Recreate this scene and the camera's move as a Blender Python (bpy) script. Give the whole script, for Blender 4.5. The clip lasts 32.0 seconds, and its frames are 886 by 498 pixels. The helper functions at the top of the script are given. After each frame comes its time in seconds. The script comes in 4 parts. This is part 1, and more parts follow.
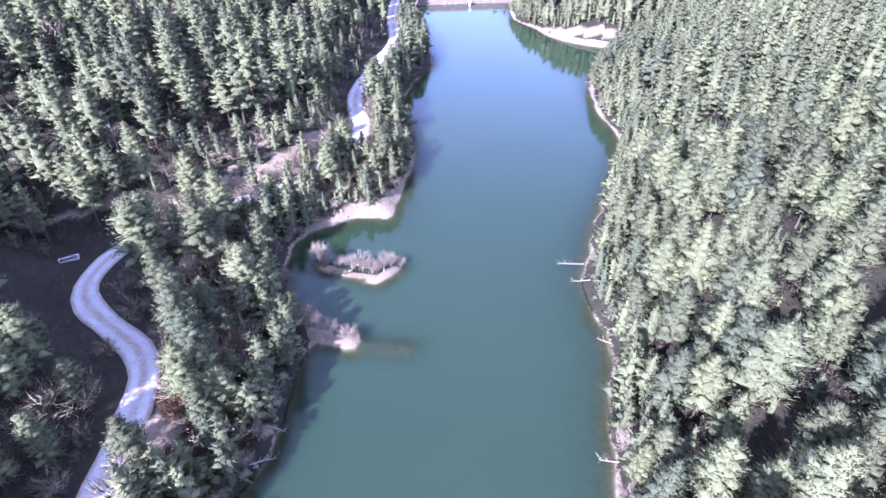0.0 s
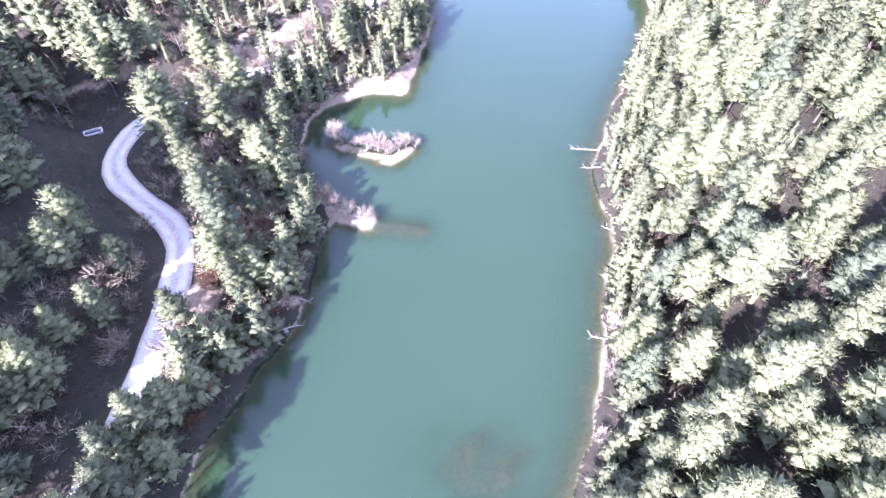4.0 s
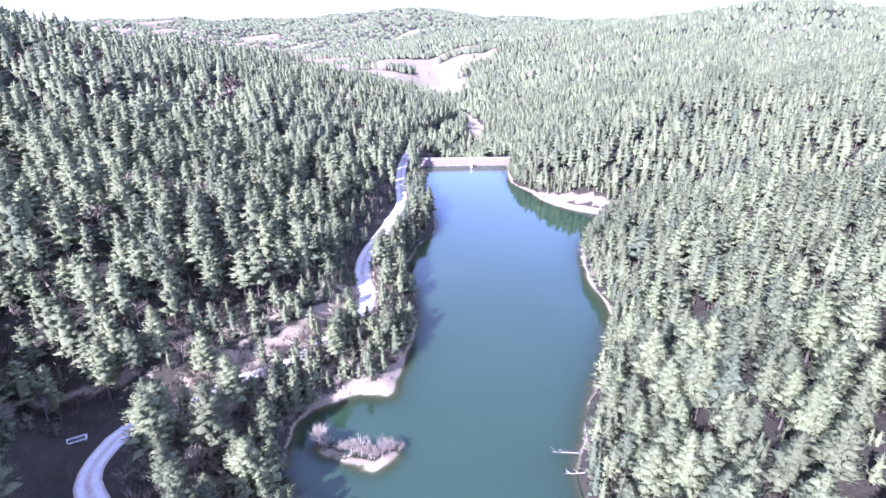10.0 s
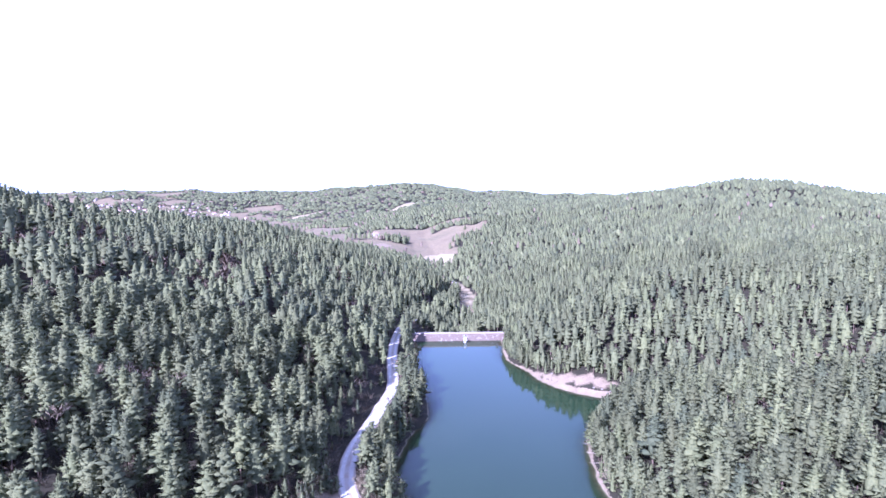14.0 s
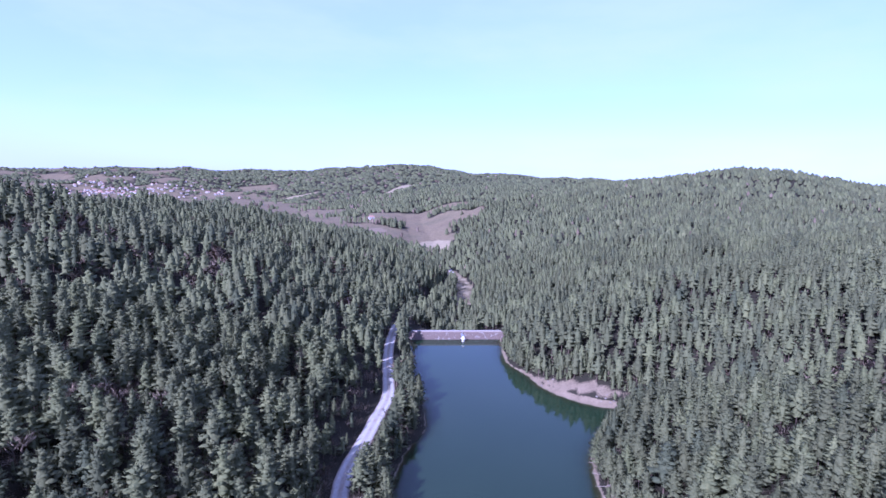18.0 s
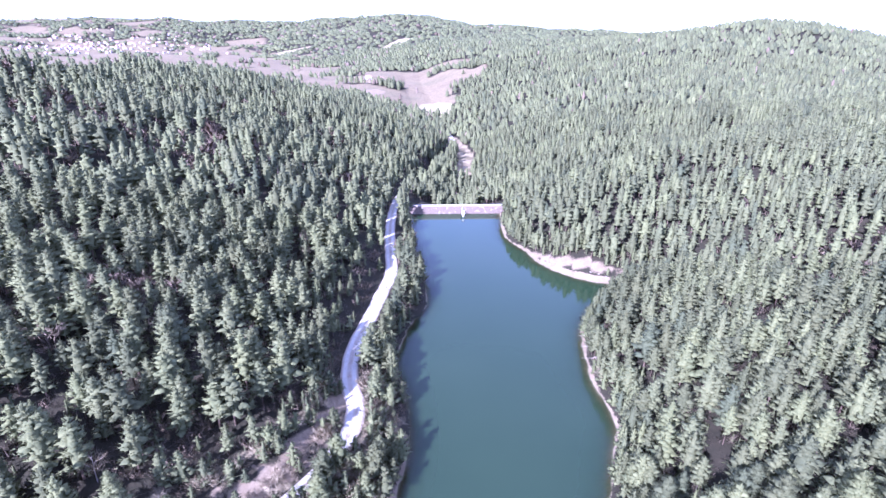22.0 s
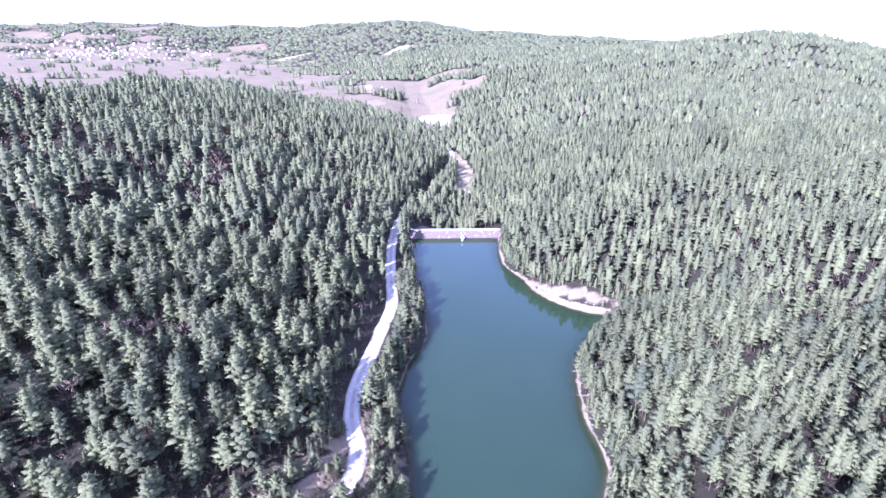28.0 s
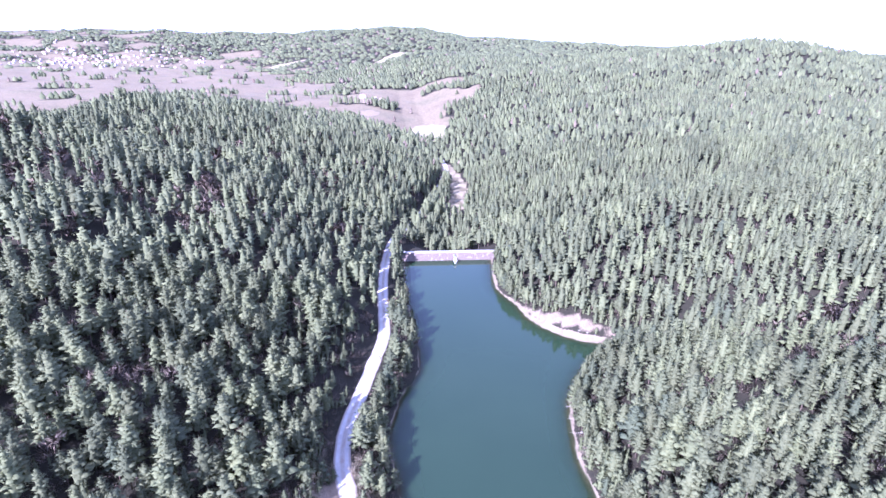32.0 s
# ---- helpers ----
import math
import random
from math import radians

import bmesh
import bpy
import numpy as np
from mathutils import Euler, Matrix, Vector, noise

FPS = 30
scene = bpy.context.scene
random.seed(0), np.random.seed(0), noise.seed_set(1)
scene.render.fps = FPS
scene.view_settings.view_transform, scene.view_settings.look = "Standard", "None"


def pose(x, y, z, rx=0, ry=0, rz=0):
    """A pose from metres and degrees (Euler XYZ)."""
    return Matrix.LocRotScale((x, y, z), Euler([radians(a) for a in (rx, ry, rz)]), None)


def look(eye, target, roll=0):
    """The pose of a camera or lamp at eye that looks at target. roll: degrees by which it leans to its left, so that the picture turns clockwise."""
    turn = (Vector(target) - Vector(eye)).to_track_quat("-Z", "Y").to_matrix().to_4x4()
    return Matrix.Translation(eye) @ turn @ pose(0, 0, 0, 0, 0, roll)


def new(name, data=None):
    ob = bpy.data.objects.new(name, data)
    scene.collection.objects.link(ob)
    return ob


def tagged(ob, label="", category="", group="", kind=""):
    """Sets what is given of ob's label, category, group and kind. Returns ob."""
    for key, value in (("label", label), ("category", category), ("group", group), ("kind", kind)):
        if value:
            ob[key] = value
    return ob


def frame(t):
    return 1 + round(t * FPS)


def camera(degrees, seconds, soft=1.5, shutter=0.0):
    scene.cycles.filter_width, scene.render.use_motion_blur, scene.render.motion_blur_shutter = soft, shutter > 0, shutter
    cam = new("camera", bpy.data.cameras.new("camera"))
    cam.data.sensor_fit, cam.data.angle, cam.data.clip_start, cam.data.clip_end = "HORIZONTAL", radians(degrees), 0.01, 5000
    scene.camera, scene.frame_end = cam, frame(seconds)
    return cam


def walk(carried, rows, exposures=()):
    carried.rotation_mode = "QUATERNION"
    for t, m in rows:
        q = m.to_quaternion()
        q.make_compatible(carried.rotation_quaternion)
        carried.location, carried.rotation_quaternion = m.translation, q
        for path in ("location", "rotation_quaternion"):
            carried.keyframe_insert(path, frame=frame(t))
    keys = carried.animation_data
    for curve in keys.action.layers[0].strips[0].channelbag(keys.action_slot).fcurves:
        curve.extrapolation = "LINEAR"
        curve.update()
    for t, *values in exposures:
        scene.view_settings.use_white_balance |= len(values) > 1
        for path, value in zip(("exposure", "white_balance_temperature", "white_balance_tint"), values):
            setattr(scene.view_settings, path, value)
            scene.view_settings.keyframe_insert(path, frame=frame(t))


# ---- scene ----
cam = camera(79.7, 32.0)
PATH = [
    (0, (-0.184, 0.35, 72.699), (-0.2, 1.975, 71.533), -0.3),
    (0.5, (-0.253, 0.21, 72.821), (-0.27, 1.62, 71.404), -0.3),
    (1, (-0.123, 0.586, 73.306), (-0.146, 1.859, 71.764), -0.3),
    (1.5, (-0.215, 0.528, 74.041), (-0.246, 1.798, 72.496), -0.3),
    (2, (-0.105, 0.494, 74.874), (-0.145, 1.764, 73.329), -0.3),
    (2.5, (0.107, 0.423, 75.77), (0.056, 1.694, 74.227), -0.4),
    (4.5, (-0.064, 0.215, 79.928), (-0.124, 1.485, 78.384), 0.1),
    (5, (-0.156, 0.671, 80.985), (-0.222, 1.966, 79.462), 0.2),
    (5.5, (-0.195, 0.973, 82.087), (-0.278, 2.486, 80.781), 0.3),
    (6, (-0.227, 0.769, 82.913), (-0.322, 2.424, 81.794), 0.4),
    (6.5, (-0.005, 0.562, 83.412), (-0.115, 2.323, 82.471), 0.4),
    (7, (0.155, 0.075, 83.793), (0.034, 1.9, 82.984), 0.5),
    (7.5, (0.132, 0.074, 84.54), (0.01, 1.901, 83.735), 0.5),
    (8, (0.065, 0.043, 85.262), (-0.062, 1.891, 84.505), 0.7),
    (8.5, (0.15, -0.08, 86.134), (0.02, 1.768, 85.38), 0.7),
    (9, (0.208, -0.049, 87.091), (0.107, 1.8, 86.336), 0.7),
    (9.5, (0.286, -0.071, 88.056), (0.23, 1.781, 87.302), 0.7),
    (10, (0.105, -0.028, 89.093), (0.08, 1.823, 88.338), 0.8),
    (10.5, (0.096, 0.107, 90.003), (0.083, 1.959, 89.249), 0.8),
    (11, (-0.106, 0.585, 90.911), (-0.112, 2.437, 90.156), 0.9),
    (11.5, (-0.33, 1.307, 91.824), (-0.334, 3.159, 91.069), 1.1),
    (12, (-0.491, 2.359, 92.7), (-0.489, 4.211, 91.944), 1.2),
    (12.5, (-0.86, 3.822, 93.632), (-0.853, 5.673, 92.875), 1.3),
    (13, (-1.222, 6.007, 95.165), (-1.216, 7.898, 94.516), 1.5),
    (13.5, (-1.318, 8.164, 96.19), (-1.319, 10.126, 95.805), 1.5),
    (14, (-1.107, 9.655, 96.526), (-1.113, 11.648, 96.356), 1.1),
    (14.5, (-1.323, 11.106, 97.078), (-1.33, 13.099, 96.909), 1.5),
    (16.5, (-2.635, 19.02, 101.697), (-2.635, 21.005, 101.452), 1.7),
    (17, (-3.041, 21.238, 102.799), (-3.04, 23.223, 102.554), 1.9),
    (17.5, (-3.642, 23.107, 104.079), (-3.636, 25.092, 103.836), 2.1),
    (18, (-3.77, 23.865, 105.3), (-3.756, 25.851, 105.059), 2.1),
    (18.5, (-3.569, 23.662, 106.27), (-3.538, 25.638, 105.959), 2.0),
    (19, (-3.573, 23.651, 107.567), (-3.532, 25.555, 106.958), 2.1),
    (19.5, (-3.562, 24.238, 109.359), (-3.524, 26.124, 108.694), 2.1),
    (20, (-3.57, 24.551, 110.739), (-3.535, 26.437, 110.074), 2.1),
    (20.5, (-3.836, 24.623, 111.773), (-3.802, 26.499, 111.079), 2.2),
    (21, (-3.741, 24.931, 113.023), (-3.71, 26.785, 112.275), 2.1),
    (21.5, (-3.96, 25.0, 114.106), (-3.931, 26.855, 113.358), 2.1),
    (22, (-3.949, 25.228, 115.294), (-3.92, 27.084, 114.547), 2.1),
    (22.5, (-3.963, 25.295, 116.576), (-3.935, 27.151, 115.831), 2.1),
    (23, (-4.222, 24.993, 117.912), (-4.193, 26.849, 117.168), 2.1),
    (23.5, (-4.332, 24.964, 119.271), (-4.303, 26.821, 118.529), 2.0),
    (24, (-4.234, 25.159, 120.585), (-4.205, 27.016, 119.842), 2.0),
    (24.5, (-4.175, 25.173, 121.803), (-4.146, 27.03, 121.061), 2.1),
    (26.5, (-3.961, 24.363, 127.992), (-3.932, 26.22, 127.25), 2.0),
    (27, (-4.194, 24.396, 129.222), (-4.164, 26.254, 128.482), 2.2),
    (27.5, (-4.335, 24.176, 130.509), (-4.305, 26.035, 129.77), 2.3),
    (28, (-4.445, 24.1, 132.022), (-4.415, 25.959, 131.284), 2.3),
    (28.5, (-4.24, 23.824, 133.539), (-4.214, 25.683, 132.803), 2.3),
    (29, (-4.27, 24.173, 134.988), (-4.247, 26.033, 134.252), 2.3),
    (29.5, (-4.144, 25.029, 136.453), (-4.126, 26.889, 135.717), 2.3),
    (30, (-4.0, 26.414, 137.922), (-3.991, 28.274, 137.185), 2.3),
    (30.5, (-3.811, 27.921, 139.574), (-3.809, 29.78, 138.838), 2.4),
    (31, (-3.519, 29.354, 141.253), (-3.51, 31.215, 140.52), 2.4),
    (31.5, (-3.182, 29.937, 142.745), (-3.155, 31.799, 142.015), 2.4),
    (32, (-3.286, 30.67, 143.756), (-3.238, 32.534, 143.031), 2.2),
]
EXPOSURES = [(t, e, k, tint) for t, e, k, tint in ((0, 2.8, 4580, 43), (1, 3.12, 4770, 43), (2, 3.48, 4820, 43), (5, 3.62, 4820, 43), (6, 3.55, 4720, 43), (9, 3.0, 4550, 43), (13, 2.9, 4550, 43), (13.6, 2.5, 4520, 43), (14.5, 2.22, 4470, 44), (16.5, 1.36, 4350, 47), (19.0, 1.47, 4430, 46), (20.0, 2.12, 4480, 44), (21, 2.48, 4510, 44), (23, 2.6, 4490, 44), (32, 2.6, 4490, 44))]
walk(cam, [(t, look(eye, target, roll)) for t, eye, target, roll in PATH], EXPOSURES)

# ---- sky and sun ----
SUN_EL, SUN_AZ = 33.0, 214.0  # the sun stands behind and to the left; azimuth clockwise from +y
world = bpy.data.worlds.new("sky")
scene.world = world
world.use_nodes = True
wn, wl = world.node_tree.nodes, world.node_tree.links
wn.clear()
sky = wn.new("ShaderNodeTexSky")
sky.sky_type, sky.sun_disc = "NISHITA", False
sky.sun_elevation, sky.sun_rotation = radians(SUN_EL), radians(SUN_AZ)
sky.altitude, sky.air_density, sky.dust_density, sky.ozone_density = 600, 1.1, 0.45, 2.5
wtc = wn.new("ShaderNodeTexCoord")
wmap = wn.new("ShaderNodeMapping")
wmap.inputs["Scale"].default_value = (1.6, 2.2, 6.0)
wmap.inputs["Rotation"].default_value = (0.0, 0.12, 0.5)
wno = wn.new("ShaderNodeTexNoise")
wno.inputs["Scale"].default_value, wno.inputs["Detail"].default_value, wno.inputs["Roughness"].default_value = 1.6, 6.0, 0.55
wra = wn.new("ShaderNodeValToRGB")
wra.color_ramp.elements[0].position, wra.color_ramp.elements[1].position = 0.42, 0.74
wra.color_ramp.elements[1].color = (0.55, 0.55, 0.55, 1)
wmx = wn.new("ShaderNodeMix")
wmx.data_type = "RGBA"
wmx.inputs["B"].default_value = (4.5, 4.9, 5.5, 1)
wsep = wn.new("ShaderNodeSeparateXYZ")
whz = wn.new("ShaderNodeValToRGB")
for e, (pos, v) in zip((*whz.color_ramp.elements, whz.color_ramp.elements.new(0.09)), ((0.0, 0.85), (0.24, 0.0), (0.09, 0.5))):
    e.position, e.color = pos, (v, v, v, 1)
whm = wn.new("ShaderNodeMix")
whm.data_type = "RGBA"
whm.inputs["B"].default_value = (3.7, 3.9, 4.6, 1)
wbg = wn.new("ShaderNodeBackground")
wbg.inputs["Strength"].default_value = 0.086
wout = wn.new("ShaderNodeOutputWorld")
wl.new(wtc.outputs["Generated"], wmap.inputs["Vector"])
wl.new(wmap.outputs["Vector"], wno.inputs["Vector"])
wl.new(wno.outputs["Fac"], wra.inputs["Fac"])
wl.new(wra.outputs["Color"], wmx.inputs["Factor"])
wl.new(sky.outputs["Color"], wmx.inputs["A"])
wl.new(wtc.outputs["Generated"], wsep.inputs[0])
wl.new(wsep.outputs["Z"], whz.inputs["Fac"])
wl.new(whz.outputs["Color"], whm.inputs["Factor"])
wl.new(wmx.outputs["Result"], whm.inputs["A"])
wl.new(whm.outputs["Result"], wbg.inputs["Color"])
wl.new(wbg.outputs["Background"], wout.inputs["Surface"])

sun_data = bpy.data.lights.new("sun", "SUN")
sun_data.energy, sun_data.angle, sun_data.color = 4.2, radians(0.55), (1.0, 0.895, 0.73)
sun = new("sun", sun_data)
sx, sy = math.sin(radians(SUN_AZ)) * math.cos(radians(SUN_EL)), math.cos(radians(SUN_AZ)) * math.cos(radians(SUN_EL))
sun.matrix_world = look((300 * sx, 300 * sy, 300 * math.sin(radians(SUN_EL))), (0, 0, 0))


# ---- materials ----
def material(name, rough=0.8, metal=0.0, spec=0.3):
    m = bpy.data.materials.new(name)
    m.use_nodes = True
    p = m.node_tree.nodes["Principled BSDF"]
    p.inputs["Roughness"].default_value, p.inputs["Metallic"].default_value = rough, metal
    p.inputs["Specular IOR Level"].default_value = spec
    return m, m.node_tree.nodes, m.node_tree.links, p


def noise_node(n, l, scale, detail=6.0, rough=0.6, vec=None):
    t = n.new("ShaderNodeTexNoise")
    t.inputs["Scale"].default_value, t.inputs["Detail"].default_value, t.inputs["Roughness"].default_value = scale, detail, rough
    if vec is None:
        vec = n.new("ShaderNodeNewGeometry").outputs["Position"]
    l.new(vec, t.inputs["Vector"])
    return t.outputs["Fac"]


def ramp(n, l, fac, stops):
    r = n.new("ShaderNodeValToRGB")
    while len(r.color_ramp.elements) < len(stops):
        r.color_ramp.elements.new(0.5)
    for e, (pos, col) in zip(r.color_ramp.elements, stops):
        e.position, e.color = pos, (*col, 1)
    l.new(fac, r.inputs["Fac"])
    return r.outputs["Color"]


def mix(n, l, fac, a, b, blend="MIX"):
    m = n.new("ShaderNodeMix")
    m.data_type, m.blend_type = "RGBA", blend
    for sock, v in ((m.inputs["Factor"], fac), (m.inputs["A"], a), (m.inputs["B"], b)):
        if isinstance(v, (int, float)):
            sock.default_value = v
        elif isinstance(v, tuple):
            sock.default_value = (*v, 1)
        else:
            l.new(v, sock)
    return m.outputs["Result"]


def attribute(n, name):
    a = n.new("ShaderNodeAttribute")
    a.attribute_name = name
    return a.outputs["Fac"]


def bump(n, l, p, height, strength, distance):
    b = n.new("ShaderNodeBump")
    b.inputs["Strength"].default_value, b.inputs["Distance"].default_value = strength, distance
    l.new(height, b.inputs["Height"])
    l.new(b.outputs["Normal"], p.inputs["Normal"])


def grainy(name, dark, light, scale, rough=0.85, strength=0.4, distance=0.05, spec=0.25, metal=0.0, local=False):
    m, n, l, p = material(name, rough, metal, spec)
    vec = n.new("ShaderNodeTexCoord").outputs["Object"] if local else None
    fine, broad = noise_node(n, l, scale, vec=vec), noise_node(n, l, scale / 9, 3.0, vec=vec)
    mid = tuple((a + b) / 2 for a, b in zip(dark, light))
    c = mix(n, l, 0.5, ramp(n, l, fine, [(0.3, dark), (0.7, light)]), ramp(n, l, broad, [(0.35, dark), (0.65, mid)]))
    l.new(c, p.inputs["Base Color"])
    bump(n, l, p, fine, strength, distance)
    return m


def foliage(name, dark, light, own=False, through_light=0.28):
    """Needles or leaves: a tint for each plant, small changes from tuft to tuft, and some light through them."""
    m, n, l, p = material(name, 0.75, 0.0, 0.12)
    tint = n.new("ShaderNodeObjectInfo").outputs["Random"] if own else attribute(n, "tint")
    isl = n.new("ShaderNodeNewGeometry").outputs["Random Per Island"]
    mid = tuple((a + b) / 2 for a, b in zip(dark, light))
    def hue(col, *k):
        return tuple(a * b for a, b in zip(col, k))

    c = ramp(n, l, tint, [(0.0, hue(dark, 0.92, 0.97, 1.03)), (0.3, hue(dark, 1.06, 1.03, 0.98)), (0.55, mid), (0.8, hue(mid, 1.05, 1.06, 0.98)), (1.0, light)])
    c = mix(n, l, 0.55, c, ramp(n, l, isl, [(0.0, (0.74, 0.78, 0.74)), (1.0, (1.22, 1.19, 1.1))]), "MULTIPLY")
    c = mix(n, l, 0.8, c, ramp(n, l, noise_node(n, l, 1.5, 3.0, 0.7), [(0.32, (0.70, 0.74, 0.72)), (0.62, (1.2, 1.18, 1.12))]), "MULTIPLY")
    if not own:
        c = mix(n, l, attribute(n, "wood"), c, (0.17, 0.125, 0.095))
    l.new(c, p.inputs["Base Color"])
    tr = n.new("ShaderNodeBsdfTranslucent")
    l.new(c, tr.inputs["Color"])
    ms = n.new("ShaderNodeMixShader")
    ms.inputs["Fac"].default_value = through_light
    l.new(p.outputs["BSDF"], ms.inputs[1])
    l.new(tr.outputs["BSDF"], ms.inputs[2])
    l.new(ms.outputs["Shader"], n["Material Output"].inputs["Surface"])
    return m


NEEDLE_DARK, NEEDLE_LIGHT = (0.091, 0.097, 0.053), (0.165, 0.172, 0.087)
M_NEEDLE = foliage("pine_needles", NEEDLE_DARK, NEEDLE_LIGHT, own=True)
M_WOODS = foliage("pine_woods", NEEDLE_DARK, NEEDLE_LIGHT)
M_TWIG = foliage("bare_twigs", (0.105, 0.086, 0.060), (0.20, 0.165, 0.115), own=True, through_light=0.05)
M_TWIG_WOODS = foliage("bare_woods", (0.095, 0.072, 0.055), (0.195, 0.150, 0.115), through_light=0.05)
M_BRUSH = foliage("pale_brush", (0.175, 0.14, 0.10), (0.31, 0.255, 0.18), through_light=0.08)
M_BUSH = foliage("pale_twigs", (0.17, 0.135, 0.105), (0.31, 0.25, 0.195), own=True, through_light=0.08)
M_DRY = foliage("dry_leaves", (0.09, 0.05, 0.032), (0.19, 0.11, 0.065), own=True)
M_BARK = grainy("pine_bark", (0.055, 0.044, 0.033), (0.13, 0.105, 0.078), 6.0, local=True)
M_BARK_GREY = grainy("grey_bark", (0.14, 0.12, 0.105), (0.36, 0.32, 0.28), 6.0, local=True)
M_DEADWOOD = grainy("bleached_wood", (0.20, 0.165, 0.13), (0.40, 0.35, 0.285), 5.0, local=True)
M_ROCK = grainy("pale_rock", (0.12, 0.10, 0.082), (0.27, 0.235, 0.195), 1.6, strength=0.7, distance=0.2)
M_CONCRETE = grainy("weathered_concrete", (0.36, 0.34, 0.31), (0.62, 0.60, 0.56), 1.2)
M_PARAPET = grainy("pale_parapet", (0.22, 0.18, 0.155), (0.34, 0.29, 0.255), 1.5)
M_WHITE = grainy("white_paint", (0.62, 0.62, 0.62), (0.82, 0.82, 0.80), 3.0, rough=0.5)
M_STEEL = grainy("galvanised_steel", (0.35, 0.36, 0.37), (0.55, 0.56, 0.57), 4.0, rough=0.4, metal=0.7)
M_PLASTER = grainy("house_plaster", (0.24, 0.22, 0.20), (0.42, 0.40, 0.37), 0.05)
M_TILE = grainy("clay_roof", (0.24, 0.14, 0.10), (0.36, 0.22, 0.165), 0.8)
M_PLANK = grainy("grey_planks", (0.30, 0.28, 0.26), (0.50, 0.47, 0.44), 5.0)
M_GLASSY = grainy("dark_window", (0.03, 0.035, 0.04), (0.06, 0.065, 0.07), 2.0, rough=0.15, spec=0.5)


def ground_material():
    """Needle litter with shrubs, pale sand and rock by the water and on cut banks, dry meadows in the open."""
    m, n, l, p = material("ground", 0.95, 0.0, 0.1)
    fine, mid, broad = noise_node(n, l, 1.3, 8.0, 0.7), noise_node(n, l, 0.18, 5.0), noise_node(n, l, 0.012, 5.0)
    litter = mix(n, l, 0.5, ramp(n, l, fine, [(0.3, (0.013, 0.0125, 0.009)), (0.7, (0.042, 0.035, 0.023))]),
                 ramp(n, l, mid, [(0.3, (0.016, 0.018, 0.011)), (0.65, (0.039, 0.033, 0.021))]))
    sand = mix(n, l, 0.5, ramp(n, l, fine, [(0.25, (0.095, 0.073, 0.047)), (0.75, (0.26, 0.203, 0.137))]),
               ramp(n, l, mid, [(0.3, (0.11, 0.084, 0.054)), (0.7, (0.235, 0.185, 0.124))]))
    meadow = mix(n, l, 0.6, ramp(n, l, broad, [(0.3, (0.105, 0.081, 0.049)), (0.5, (0.160, 0.127, 0.072)), (0.68, (0.096, 0.092, 0.048))]),
                 ramp(n, l, mid, [(0.35, (0.096, 0.075, 0.046)), (0.65, (0.168, 0.132, 0.076))]))
    straw = ramp(n, l, mid, [(0.3, (0.19, 0.155, 0.095)), (0.7, (0.27, 0.225, 0.14))])
    edge = n.new("ShaderNodeMath")
    edge.operation = "MULTIPLY_ADD"
    edge.inputs[1].default_value, edge.inputs[2].default_value = 0.7, -0.35
    l.new(fine, edge.inputs[0])

    def worn(name):
        a = n.new("ShaderNodeMath")
        a.operation, a.use_clamp = "ADD", True
        l.new(attribute(n, name), a.inputs[0])
        l.new(edge.outputs[0], a.inputs[1])
        return ramp(n, l, a.outputs[0], [(0.35, (0, 0, 0)), (0.65, (1, 1, 1))])

    c = mix(n, l, worn("meadow"), litter, meadow)
    c = mix(n, l, worn("straw"), c, straw)
    c = mix(n, l, worn("sand"), c, sand)
    wet = n.new("ShaderNodeMath")
    wet.operation = "MULTIPLY_ADD"
    wet.inputs[1].default_value = 0.6
    l.new(edge.outputs[0], wet.inputs[0])
    l.new(attribute(n, "strand"), wet.inputs[2])
    c = mix(n, l, ramp(n, l, wet.outputs[0], [(0.0, (0, 0, 0)), (0.06, (1, 1, 1))]), c, sand)
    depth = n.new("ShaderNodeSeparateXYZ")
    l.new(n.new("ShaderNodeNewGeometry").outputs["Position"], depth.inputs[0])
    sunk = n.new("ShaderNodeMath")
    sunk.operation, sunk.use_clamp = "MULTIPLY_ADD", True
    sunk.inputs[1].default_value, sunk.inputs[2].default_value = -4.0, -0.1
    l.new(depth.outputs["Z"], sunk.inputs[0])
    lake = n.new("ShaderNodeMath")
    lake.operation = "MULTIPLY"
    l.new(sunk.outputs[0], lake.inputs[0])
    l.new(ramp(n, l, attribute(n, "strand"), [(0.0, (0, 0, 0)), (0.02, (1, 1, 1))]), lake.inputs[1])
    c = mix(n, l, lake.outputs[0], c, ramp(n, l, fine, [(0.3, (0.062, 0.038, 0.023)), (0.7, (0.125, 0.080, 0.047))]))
    l.new(c, p.inputs["Base Color"])
    bump(n, l, p, fine, 0.6, 0.35)
    return m


